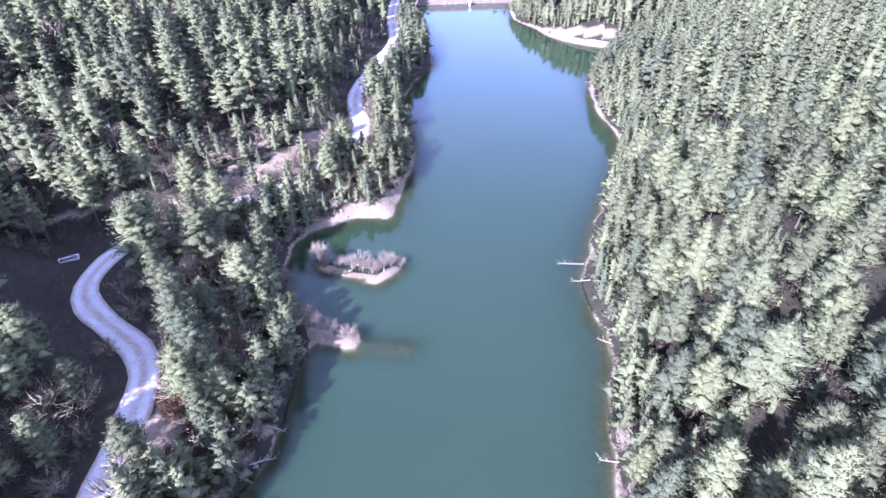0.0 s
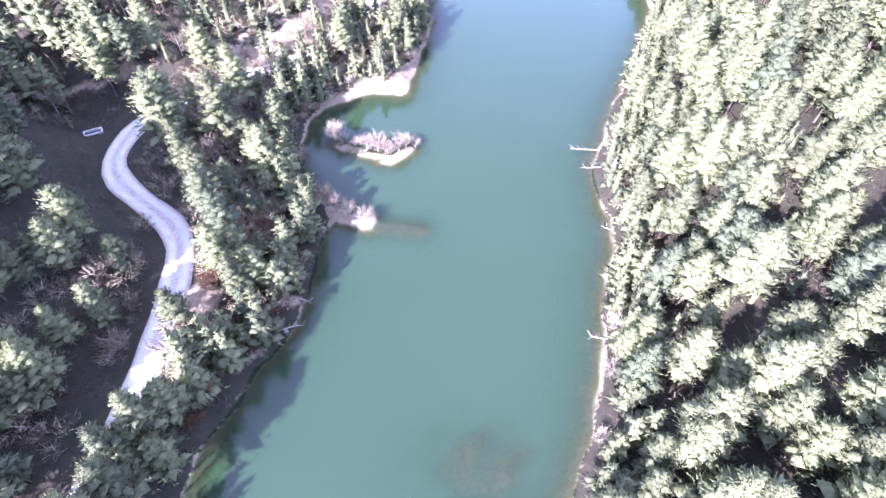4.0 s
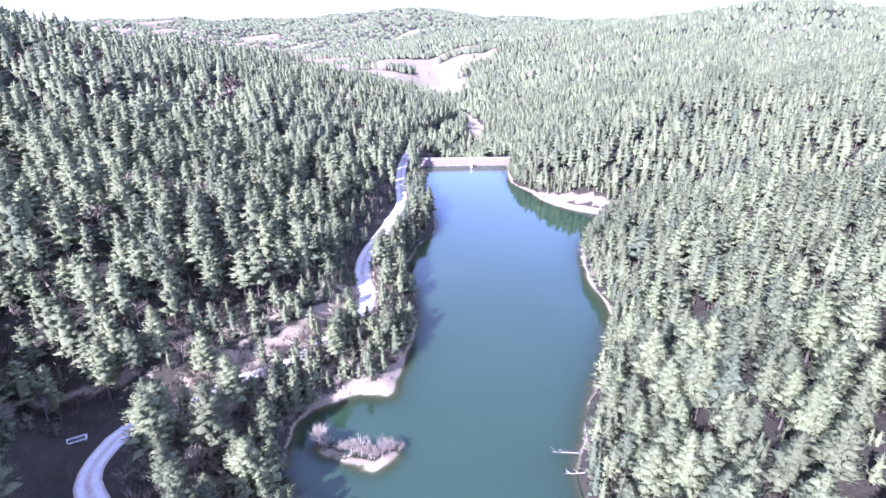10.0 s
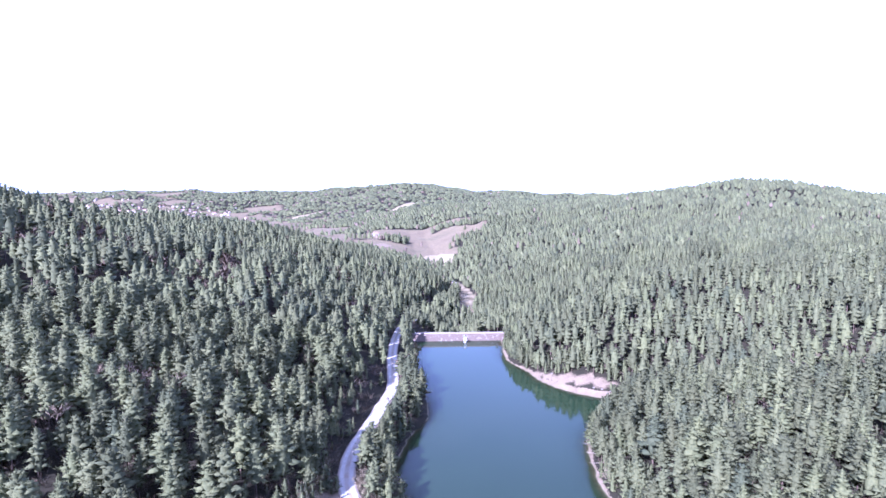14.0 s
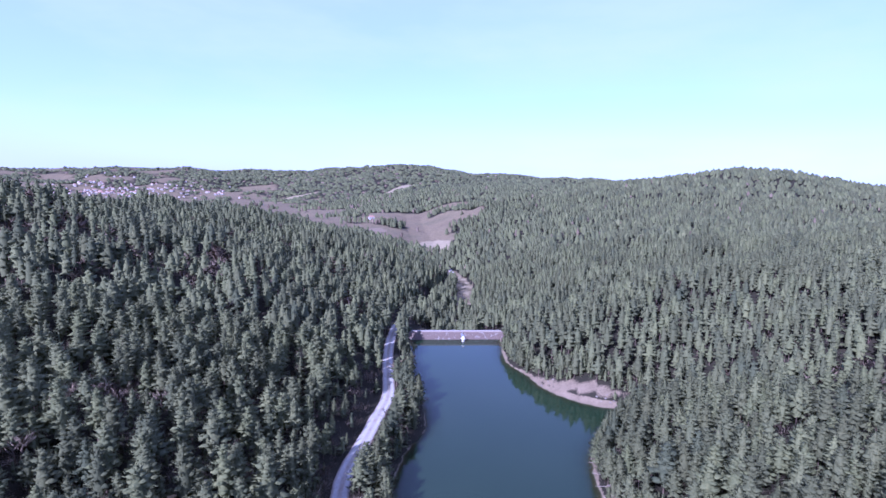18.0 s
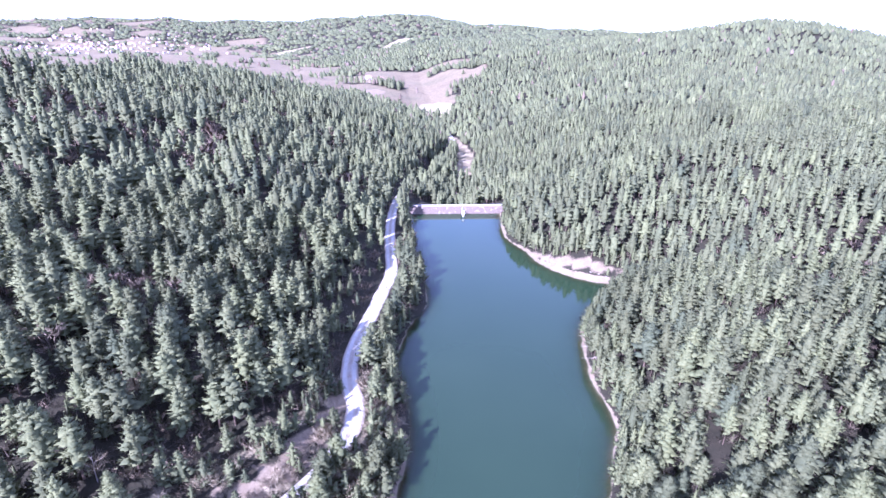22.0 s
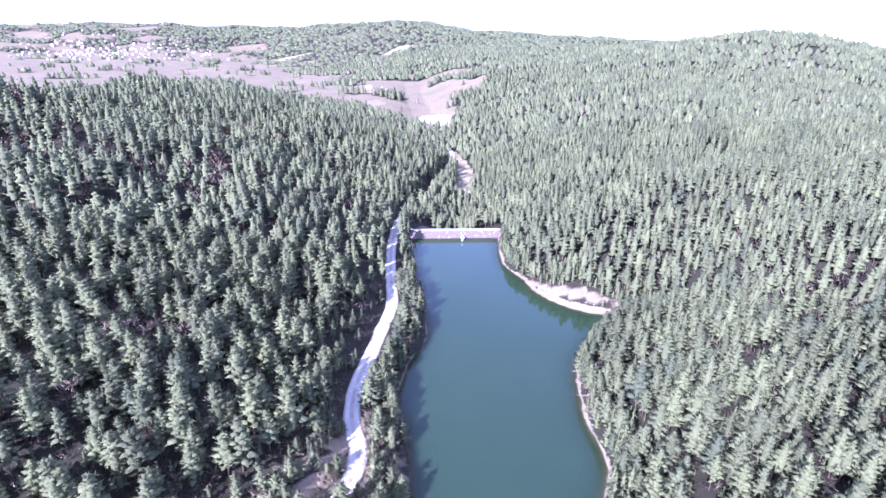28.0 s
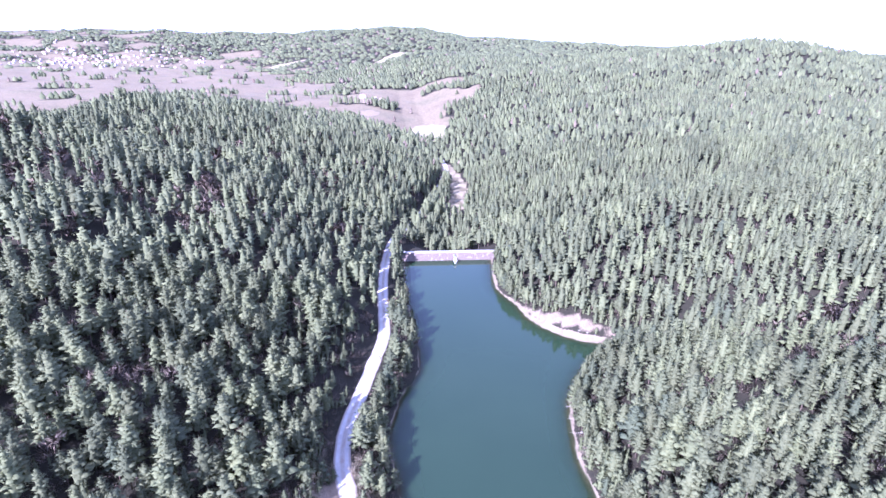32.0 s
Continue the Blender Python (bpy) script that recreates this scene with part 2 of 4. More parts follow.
def road_material():
    m, n, l, p = material("gravel_road", 0.95, 0.0, 0.15)
    fine, mid = noise_node(n, l, 2.5, 8.0, 0.7), noise_node(n, l, 0.35, 4.0)
    gravel = mix(n, l, 0.55, ramp(n, l, fine, [(0.3, (0.24, 0.225, 0.205)), (0.7, (0.46, 0.435, 0.395))]),
                 ramp(n, l, mid, [(0.3, (0.26, 0.245, 0.22)), (0.7, (0.45, 0.425, 0.385))]))
    verge = ramp(n, l, fine, [(0.3, (0.16, 0.12, 0.09)), (0.7, (0.34, 0.28, 0.22))])
    rut = attribute(n, "rut")
    soft = n.new("ShaderNodeMath")
    soft.operation = "MULTIPLY"
    l.new(rut, soft.inputs[0])
    l.new(mid, soft.inputs[1])
    c = mix(n, l, ramp(n, l, soft.outputs[0], [(0.12, (0, 0, 0)), (0.36, (0.95, 0.95, 0.95))]), gravel, verge)
    l.new(c, p.inputs["Base Color"])
    bump(n, l, p, fine, 0.5, 0.06)
    return m


def water_material():
    """Murky green lake water: clear at the very edge, opaque within a metre or two, with fine ripples."""
    m, n, l, p = material("lake_water", 0.06, 0.0, 0.5)
    p.inputs["IOR"].default_value = 1.33
    broad = noise_node(n, l, 0.02, 3.0)
    l.new(ramp(n, l, broad, [(0.3, (0.0135, 0.0265, 0.0120)), (0.7, (0.0155, 0.0295, 0.0135))]), p.inputs["Base Color"])
    mp = n.new("ShaderNodeMapping")
    mp.inputs["Scale"].default_value = (1.0, 0.55, 1.0)
    l.new(n.new("ShaderNodeNewGeometry").outputs["Position"], mp.inputs["Vector"])
    rip = noise_node(n, l, 0.9, 4.0, 0.55, mp.outputs["Vector"])
    bump(n, l, p, rip, 0.12, 0.12)
    tr = n.new("ShaderNodeBsdfTransparent")
    tr.inputs["Color"].default_value = (0.80, 0.90, 0.80, 1)
    ms = n.new("ShaderNodeMixShader")
    l.new(attribute(n, "murk"), ms.inputs["Fac"])
    l.new(tr.outputs["BSDF"], ms.inputs[1])
    l.new(p.outputs["BSDF"], ms.inputs[2])
    l.new(ms.outputs["Shader"], n["Material Output"].inputs["Surface"])
    return m


def facing_material():
    """Stone-faced dam slope with pale lime streaks."""
    m, n, l, p = material("dam_facing", 0.9, 0.0, 0.2)
    fine, mid = noise_node(n, l, 1.8, 6.0), noise_node(n, l, 0.45, 4.0)
    c = mix(n, l, ramp(n, l, mid, [(0.58, (0, 0, 0)), (0.68, (1, 1, 1))]), ramp(n, l, fine, [(0.3, (0.082, 0.060, 0.048)), (0.7, (0.15, 0.115, 0.092))]),
            (0.21, 0.19, 0.17))
    l.new(c, p.inputs["Base Color"])
    bump(n, l, p, fine, 0.7, 0.15)
    return m


M_GROUND, M_ROAD, M_WATER, M_FACING = ground_material(), road_material(), water_material(), facing_material()

# ---- the plan ----
LEFT_SHORE = [(-45.8, -119.7), (-42.3, -39.7), (-39.0, 0.3), (-37.9, 19.3), (-37.3, 25.2), (-33.8, 33.2), (-32.7, 39.2), (-29.7, 42.7), (-28.2, 47.2), (-27.2, 53.2), (-27.6, 58.2), (-27.3, 64.7), (-26.5, 69.2), (-29.0, 76.2), (-34.0, 83.2), (-36.9, 92.2), (-36.8, 104.2), (-34.3, 109.2), (-28.7, 111.8), (-23.7, 116.2), (-15.2, 115.6), (-14.2, 122.1), (-11.0, 144.1), (-10.5, 155.1), (-13.2, 176.1), (-17.7, 196.1), (-14.5, 221.1), (-7.9, 240.1), (-7.7, 250.1), (-9.9, 271.1), (-13.8, 296.1), (-19.6, 340.1), (-21.7, 381.2)]
RIGHT_SHORE = [(40.6, 387.7), (40.5, 371.7), (39.8, 335.8), (49.1, 312.7), (54.5, 294.7), (67.3, 279.6), (80.8, 272.5), (94.8, 270.4), (105.8, 269.3), (97.8, 265.4), (85.7, 259.4), (72.6, 246.5), (63.5, 230.6), (58.9, 218.6), (56.3, 199.6), (55.2, 185.6), (56.9, 165.6), (51.5, 148.7), (45.9, 132.7), (37.0, 111.8), (32.3, 97.3), (29.6, 91.4), (29.6, 86.3), (29.9, 77.8), (30.5, 68.8), (27.4, 57.8), (25.0, 44.3), (22.7, 34.9), (20.2, 26.9), (17.1, 20.9), (14.0, 4.9), (9.7, -40.1), (7.2, -120.1)]
ROAD = [(-51.4, -59.7), (-48.4, -9.7), (-46.4, 18.3), (-46.1, 28.9), (-46.4, 39.3), (-47.7, 50.8), (-49.6, 58.6), (-53.6, 64.2), (-59.8, 68.8), (-68.0, 75.2), (-72.0, 81.5), (-72.3, 90.5), (-69.9, 96.3), (-64.8, 99.4), (-60.3, 103.4), (-54.3, 112.4), (-43.2, 119.3), (-35.0, 131.0), (-30.4, 139.5), (-27.2, 150.0), (-27.3, 161.5), (-30.4, 170.0), (-32.5, 182.0), (-32.6, 197.5), (-30.2, 214.5), (-27.8, 236.0), (-25.2, 261.0), (-27.6, 287.0), (-30.4, 312.0), (-32.7, 349.2), (-32.4, 391.2), (-28.7, 423.2), (-20.0, 470.0), (-11.0, 530.0), (0.0, 610.0), (10.0, 690.0), (15.0, 750.0), (7.4, 816.0)]
BANK_TREES = [(-51.1, 74.0, 13), (-44.0, 64.0, 14), (-40.2, 59.7, 14.5), (-41.5, 68.6, 12), (-33.4, 51.7, 12), (-35.4, 49.1, 13.5), (-39.1, 52.4, 14), (-37.0, 55.5, 12), (-42.4, 42.4, 11),
              (-38.8, 28.2, 13.5), (-40.5, 25.2, 14.5), (-42.0, 21.1, 13), (-40.3, 17.5, 15), (-38.0, 22.0, 12.5), (-41.5, 13.0, 15), (-54.4, 42.7, 9), (-55.6, 52.2, 8), (-61.2, 56.2, 10), (-47.5, 70.5, 12), (-54.5, 78.5, 11),
              (-57.8, 31.9, 13), (-56.0, 27.4, 12), (-59.5, 24.0, 14), (-43.1, 72.2, 10), (-37.9, 67.0, 8), (-34.6, 58.0, 8), (-39.3, 33.8, 7), (-36.0, 36.5, 6), (-37.5, 74.0, 9), (-33.0, 64.0, 7), (37.0, 33.8, 14), (34.4, 29.0, 12), (40.5, 28.0, 15), (-45.3, 86.4, 9), (-40.7, 81.5, 8),
              (-64.0, 44.7, 9), (-63.9, 51.4, 8), (-54.5, 50.4, 7), (-53.2, 41.3, 9), (-55.2, 30.2, 14), (-60.4, 30.9, 13), (-54.3, 18.3, 10), (-56.3, 36.9, 10), (-67.1, 41.7, 12), (-59.0, 24.7, 13)]
VALLEY = [(8, 384), (12, 430), (22, 500), (32, 590), (26, 700), (12, 800), (-26, 985), (-60, 1250), (-90, 1600)]
ISLAND = [(-29.5, 95.5), (-25.0, 93.2), (-20.0, 91.8), (-15.8, 89.8), (-11.8, 94.0)]
SPIT = [(-30.0, 74.5), (-24.0, 73.0), (-18.0, 71.0)]
SHOAL = [(-18.0, 71.0), (-12.0, 70.2), (-8.0, 69.8)]
DAM_A, DAM_B = np.array((-30.0, 379.4)), np.array((48.0, 389.3))


def smooth_line(points, step):
    """Catmull-Rom through the points, sampled about every step metres."""
    p = [np.array(q, float) for q in points]
    p = [2 * p[0] - p[1], *p, 2 * p[-1] - p[-2]]
    out = []
    for a, b, c, d in zip(p, p[1:], p[2:], p[3:]):
        k = max(1, int(np.linalg.norm(c - b) / step))
        for i in range(k):
            t = i / k
            out.append(0.5 * (2 * b + (c - a) * t + (2 * a - 5 * b + 4 * c - d) * t * t + (3 * b - a - 3 * c + d) * t ** 3))
    return np.array([*out, p[-2]])


def far_from(x, y, line, along=False):
    """Distance of points from a line of places, and how far along it the nearest place is."""
    best, where, s = np.full(x.shape, 1e18), np.zeros(x.shape), 0.0
    for (ax, ay), (bx, by) in zip(line, line[1:]):
        ux, uy = bx - ax, by - ay
        n2 = max(ux * ux + uy * uy, 1e-9)
        t = np.clip(((x - ax) * ux + (y - ay) * uy) / n2, 0, 1)
        d = (x - ax - t * ux) ** 2 + (y - ay - t * uy) ** 2
        if along:
            where = np.where(d < best, s + t * math.sqrt(n2), where)
            s += math.sqrt(n2)
        best = np.minimum(best, d)
    return (np.sqrt(best), where) if along else np.sqrt(best)


def inside(x, y, loop):
    odd = np.zeros(x.shape, bool)
    for (ax, ay), (bx, by) in zip(loop, np.roll(loop, -1, axis=0)):
        if ay != by:
            odd ^= ((ay > y) != (by > y)) & (x < (bx - ax) * (y - ay) / (by - ay) + ax)
    return odd


def waves(x, y, size, seed, octaves=4):
    """Smooth random relief between about -1 and 1, with features of the given size in metres."""
    rng = np.random.RandomState(seed)
    out, amp = np.zeros(np.shape(x)), 0.5
    for _ in range(octaves):
        for _ in range(3):
            a, ph = rng.rand() * 6.283, rng.rand() * 6.283
            out = out + amp * 0.6 * np.sin((x * math.cos(a) + y * math.sin(a)) * 6.283 / size + ph + 1.3 * np.sin((x * math.sin(a) - y * math.cos(a)) * 4.1 / size))
        size, amp = size * 0.47, amp * 0.5
    return out


def step01(v, a, b):
    t = np.clip((v - a) / (b - a), 0, 1)
    return t * t * (3 - 2 * t)


SHORE = np.concatenate([smooth_line(LEFT_SHORE, 3.0), smooth_line(RIGHT_SHORE, 3.0)])
ROADLINE = smooth_line(ROAD, 3.0)
ROAD_AT = np.r_[0, np.cumsum(np.linalg.norm(np.diff(ROADLINE, axis=0), axis=1))]
ROAD_Z = np.interp(ROADLINE[:, 1], [-60, 60, 100, 140, 200, 330, 390, 425, 480, 600, 820], [6.3, 6.0, 5.4, 6.6, 7.0, 6.0, 5.0, 3.0, -6.0, -15.5, -16.5])


def shore_distance(x, y):
    """Metres from the water's edge, below zero in the lake."""
    d = np.full(x.shape, 600.0)
    near = (np.abs(x) < 700) & (y > -700) & (y < 1000)
    d[near] = far_from(x[near], y[near], np.vstack([SHORE, SHORE[:1]]))
    d[near] *= np.where(inside(x[near], y[near], SHORE), -1, 1)
    return d


def lay_of_land(x, y):
    """Height of the ground, distance from the shore and from the road."""
    x, y = np.asarray(x, float), np.asarray(y, float)
    ds = shore_distance(x, y) + 0.5 * waves(x, y, 9.0, 5, 3)
    dv = np.maximum(far_from(x, y, VALLEY) - 9 - 10 * step01(y, 650, 1000), 0)
    dv = np.where(y < 384, 900.0, dv)
    D = np.minimum(np.maximum(ds, 0), dv)
    ax = np.interp(y, [p[1] for p in VALLEY], [p[0] for p in VALLEY])
    r, az = np.hypot(x, y - 20), np.degrees(np.arctan2(x, y - 20))
    # far country: an open plain, then wooded hills up to the skyline
    crest = np.interp(az, [-60, -37, -31, -20, -12, -4.5, 4, 12, 40], [80, 92, 125, 130, 150, 180, 134, 124, 110])
    start = np.interp(az, [-40, -18, -8], [2650, 2500, 1750])
    rise = step01(r, start, np.interp(az, [-40, -18, -8], [3750, 3700, 3300]))
    plain = 26 * step01(r, 1150, 1800) * step01(az, -16, 0) + 6 + 7 * waves(x, y, 420, 11, 3)
    far = np.where(y > 0, plain * step01(r, 950, 1400) + crest * rise + 13 * rise * waves(x, y, 520, 12, 3), 0)
    floor = np.interp(y, [384, 420, 480, 820, 1000, 1250], [0, -12, -15, -17, -12, 0])
    right = x > ax
    soft = 1 + 160 * step01(y, 900, 1500)
    rw = step01(x - ax, -soft, soft)
    tops = (np.interp(y, [0, 300, 450, 700, 950, 1150, 1450], [150, 142, 118, 72, 20, 10, 0]), np.interp(y, [0, 350, 800, 1150, 1600, 1900, 2500], [78, 82, 88, 80, 78, 56, 0]))
    slopes = (np.interp(y, [0, 250, 350, 650, 730, 800], [0.36, 0.38, 0.50, 0.50, 0.38, 0.28]), 0.44)
    sides = [t * (1 - np.exp(-g * D / np.maximum(t, 1))) for t, g in zip(tops, slopes)]
    sides[0] = sides[0] + 27 * np.exp(-((x + 345) ** 2 + (y - 830) ** 2) / (2 * 115.0 ** 2))
    sides[1] = sides[1] + 60 * np.exp(-((x - 850) ** 2 + (y - 1540) ** 2) / (2 * 215.0 ** 2))
    hill, top = sides[0] * (1 - rw) + sides[1] * rw, tops[0] * (1 - rw) + tops[1] * rw
    hill = hill + (waves(x, y, 150, 21, 3) * 7 + waves(x, y, 38, 22, 2) * 1.3) * step01(D, 12, 130) * step01(top, 0, 40)
    beyond = np.interp(y, [0, 300, 390, 480, 600, 800, 1170], [-330, -285, -262, -272, -310, -375, -510]) - x
    hill = np.where(right, hill, hill * (1 - 0.8 * step01(beyond, 0, 230)))
    # side gullies: one at the road's bend, one behind the cove
    g1 = far_from(x, y, [(-74, 92), (-120, 106), (-260, 150)])
    g2 = far_from(x, y, [(108, 268), (160, 250), (215, 250), (330, 290), (520, 340)])
    hill = hill - 13 * np.exp(-(g1 / 17.0) ** 2) * step01(D, 12, 48) - 6 * np.exp(-(g2 / 24.0) ** 2) * step01(D, 6, 60)
    # spur above the bend, out of view: added to shade the bend and bank
    hill = hill + 40 * np.exp(-(((x + 118) / 40.0) ** 2 + ((y + 8) / 40.0) ** 2)) * step01(D, 25, 60)
    bank = 0.9 * (1 - np.exp(-np.maximum(ds, 0) / 0.9)) * np.where(y < 395, 1, 0)
    h = floor + far + hill + bank
    # lake bed, island and spits
    bed = -np.minimum(0.32 * np.maximum(-ds, 0), 7.0) - 0.02
    bed = np.maximum(bed, 0.68 - 0.6 * far_from(x, y, ISLAND) + 0.25 * waves(x, y, 3.0, 31, 2))
    bed = np.maximum(bed, 0.9 - 0.55 * far_from(x, y, SPIT) + 0.25 * waves(x, y, 3.0, 32, 2))
    bed = np.maximum(bed, -0.34 - 0.55 * np.maximum(far_from(x, y, SHOAL) - 1.0, 0))
    bed = np.maximum(bed, -0.75 - 0.35 * np.maximum(np.hypot((x - 5.0) * 0.7, y - 25.0) - 3.0, 0) + 0.55 * waves(x, y, 6.0, 33, 3))
    h = np.where((ds <= 0) & (y < 384), bed, h)
    # the road's bench
    dr, s = np.full(x.shape, 500.0), np.zeros(x.shape)
    near = (x > -140) & (x < 110) & (y > -140) & (y < 900)
    dr[near], s[near] = far_from(x[near], y[near], ROADLINE, True)
    w = (1 - step01(dr, 4.7, 9.5)) * step01(ds, 0.5, 4.0)
    h = h * (1 - w) + w * (np.interp(s, ROAD_AT, ROAD_Z) - 0.12)
    return h, ds, dr


CLEARINGS = [(-42.8, 48, 4.2), (68.5, 303, 4.2), (15, 766, 8.0)]


def openness(x, y):
    """Bare sand, dry meadow and straw field, each 0 to 1."""
    sand = np.zeros(np.shape(x))
    for cx, cy, cr in CLEARINGS:
        sand = np.maximum(sand, 1 - step01(np.hypot(x - cx, y - cy) + 0.2 * cr * waves(x, y, 8.0, 46, 3), cr * 0.5, cr * 1.3))
    cut = far_from(x, y, [(-57, 118), (-47, 126), (-40, 137), (-35, 150), (-32, 164)])
    sand = np.maximum(sand, (1 - step01(cut + 3.4 * waves(x, y, 7.0, 44, 4), 1.6, 4.8)) * 0.8)
    cut = far_from(x, y, [(-93, 101), (-84, 105), (-77, 109)])
    sand = np.maximum(sand, (1 - step01(cut + 2.0 * waves(x, y, 6.0, 54, 3), 0.6, 2.6)) * 0.7)
    beach = far_from(x, y, [(51, 306), (57, 297), (69, 286), (82, 280), (96, 276)])
    sand = np.maximum(sand, (1 - step01(beach + 1.6 * waves(x, y, 8.0, 48, 3), 1.0, 4.5)) * 0.85)
    slope = np.hypot((x - 71) / 17, (y - 288 - 0.4 * (71 - x)) / 4.8) + 0.22 * waves(x, y, 9.0, 55, 3)
    sand = np.maximum(sand, 0.72 * (1 - step01(slope, 0.75, 1.0)))
    r, az = np.hypot(x, y - 20), np.degrees(np.arctan2(x, y - 20))
    meadow = np.zeros(np.shape(x))
    strip = far_from(x, y, [(17, 540), (24, 585), (29, 640), (25, 694), (17, 752)]) + 6 * waves(x, y, 34, 57, 3)
    strip = np.minimum(strip, far_from(x, y, [(12, 462), (24, 466), (36, 472)]) + 3 + 3 * waves(x, y, 15, 58, 3))
    meadow = np.maximum(meadow, 1 - step01(strip, 7, 13))
    grass = (1 - step01(far_from(x, y, [(-66, 112), (-50, 124), (-36, 146), (-30, 166)]), 6, 16)) * (0.45 + 0.6 * waves(x, y, 9, 49, 3))
    grass = np.maximum(grass, (1 - step01(far_from(x, y, [(-41, 22), (-35, 38), (-31, 52), (-30, 68)]), 2, 7)) * (0.35 + 0.6 * waves(x, y, 6, 50, 3)))
    grass = np.maximum(grass, (1 - step01(far_from(x, y, [(-46, 108), (-32, 116), (-22, 126), (-18, 142), (-18, 158)]), 5, 13)) * (0.6 + 0.5 * waves(x, y, 7, 56, 3)))
    glade = meadow * (0.5 + 0.5 * waves(x, y, 16, 47, 3))
    edge = 0.18 * waves(x, y, 260, 41, 3)
    blot = waves(x, y, 240, 43, 4)
    opens = np.interp(az, [-40, -20, -13, -6, 0], [1190, 1150, 1060, 960, 930])
    basin = step01(r + 250 * edge - opens, 0, 60) * (1 - step01(r + 300 * edge, 1440, 1540)) * (1 - step01(az + 16 * edge, 2.0, 4.0)) * step01(blot, -0.75, -0.4)
    plain = step01(r - opens, 0, 60) * (1 - step01(r, 2750 + 900 * edge, 3100 + 900 * edge)) * (1 - step01(az + 22 * edge + (r - 1700) / 130, -12, -9)) * step01(blot, -0.72, -0.42)
    slope = step01(r, 2800, 3000) * (1 - step01(az, -29, -22)) * (0.5 + 1.2 * waves(x, y, 300, 42, 3))
    strip = np.exp(-(((az + 4.0) / 2.6) ** 4)) * (1 - step01(np.abs(r - 2330 - 55 * (az + 4)), 45, 75))
    strip2 = np.exp(-(((az + 15.0) / 2.4) ** 4)) * (1 - step01(np.abs(r - 2600), 22, 45))
    patch = np.exp(-(((az + 19.0) / 2.0) ** 4)) * (1 - step01(np.abs(r - 2950), 60, 110))
    meadow = np.clip(np.maximum.reduce([meadow, basin, plain, slope, strip, strip2, patch]), 0, 1)
    straw = np.maximum(1 - step01(np.hypot(x + 14 + 0.1 * (y - 1005), (y - 1005) / 2.2) + 5 * waves(x, y, 60, 45, 2), 28, 36), np.maximum.reduce([glade, 0.75 * grass, 0.8 * np.maximum(strip, strip2)]))
    white = 1 - step01(np.hypot(x + 134, (y - 1125) / 1.6), 17, 24)
    return np.maximum(sand, white), meadow, np.clip(straw, 0, 1)


# ---- meshes ----
def mesh_of(name, verts, faces, mat, attributes=(), smooth=False, normals=None):
    """A mesh from arrays: verts (n, 3) and faces (m, 3 or 4)."""
    me = bpy.data.meshes.new(name)
    verts, faces = np.asarray(verts, np.float32), np.asarray(faces, np.int32)
    k = faces.shape[1]
    me.vertices.add(len(verts))
    me.vertices.foreach_set("co", verts.ravel())
    me.loops.add(faces.size)
    me.loops.foreach_set("vertex_index", faces.ravel())
    me.polygons.add(len(faces))
    me.polygons.foreach_set("loop_start", np.arange(0, faces.size, k, dtype=np.int32))
    me.polygons.foreach_set("loop_total", np.full(len(faces), k, np.int32))
    me.polygons.foreach_set("use_smooth", np.full(len(faces), smooth))
    for key, values in attributes:
        me.attributes.new(key, "FLOAT", "POINT").data.foreach_set("value", np.asarray(values, np.float32))
    me.materials.append(mat)
    me.update(calc_edges=True)
    if normals is not None:
        me.attributes.new("custom_normal", "FLOAT_VECTOR", "POINT").data.foreach_set("vector", np.asarray(normals, np.float32).ravel())
    return me


def part(name, bm, mat, parent, label=""):
    me = bpy.data.meshes.new(name)
    bm.to_mesh(me)
    bm.free()
    me.materials.append(mat)
    ob = new(name, me)
    ob.parent = parent
    return tagged(ob, label) if label else ob


def thing(name, label, category, at=None, group="", kind=""):
    e = new(name)
    e.empty_display_size = 0.3
    if at is not None:
        e.matrix_world = at
    return tagged(e, label, category, group, kind)


def grid_faces(nx, ny):
    i = np.arange(nx - 1)[None, :] + nx * np.arange(ny - 1)[:, None]
    return np.stack([i, i + 1, i + 1 + nx, i + nx], -1).reshape(-1, 4)


def build_ground():
    gx = 60 * np.sinh(np.linspace(-math.asinh(5200 / 60), math.asinh(5200 / 60), 361))
    gy = 95 + 130 * np.sinh(np.linspace(-math.asinh(1700 / 130), math.asinh(4850 / 130), 401))
    X, Y = (a.ravel() for a in np.meshgrid(gx, gy))
    h, ds, dr = lay_of_land(X, Y)
    h = h + 0.18 * waves(X, Y, 6.0, 51, 2) * step01(ds, 1, 8) * step01(dr, 3, 7)
    sand, meadow, straw = openness(X, Y)
    left = step01(-X, 0, 8)
    wide = 0.75 + 0.9 * waves(X, Y, 30, 52, 3) - 0.75 * step01(X, 0, 8) * (1 - step01(Y, 150, 190)) - 1.3 * left * (1 - step01(Y, 98, 110)) - 0.9 * left * step01(Y, 124, 134) + 2.6 * np.exp(-(((X - 80) / 40) ** 2 + ((Y - 282) / 20) ** 2)) + 2.6 * np.exp(-(((X + 20) / 11) ** 2 + ((Y - 119) / 9) ** 2)) + 1.6 * np.exp(-(((X + 12) / 6) ** 2 + ((Y - 131) / 9) ** 2))
    strand = np.where(Y < 392, np.clip((wide - ds) / 6.0, -1, 1), -1)
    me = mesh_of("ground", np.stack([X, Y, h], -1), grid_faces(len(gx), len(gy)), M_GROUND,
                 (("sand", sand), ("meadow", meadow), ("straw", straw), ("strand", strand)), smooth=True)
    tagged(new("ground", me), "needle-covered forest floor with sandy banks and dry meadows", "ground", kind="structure")


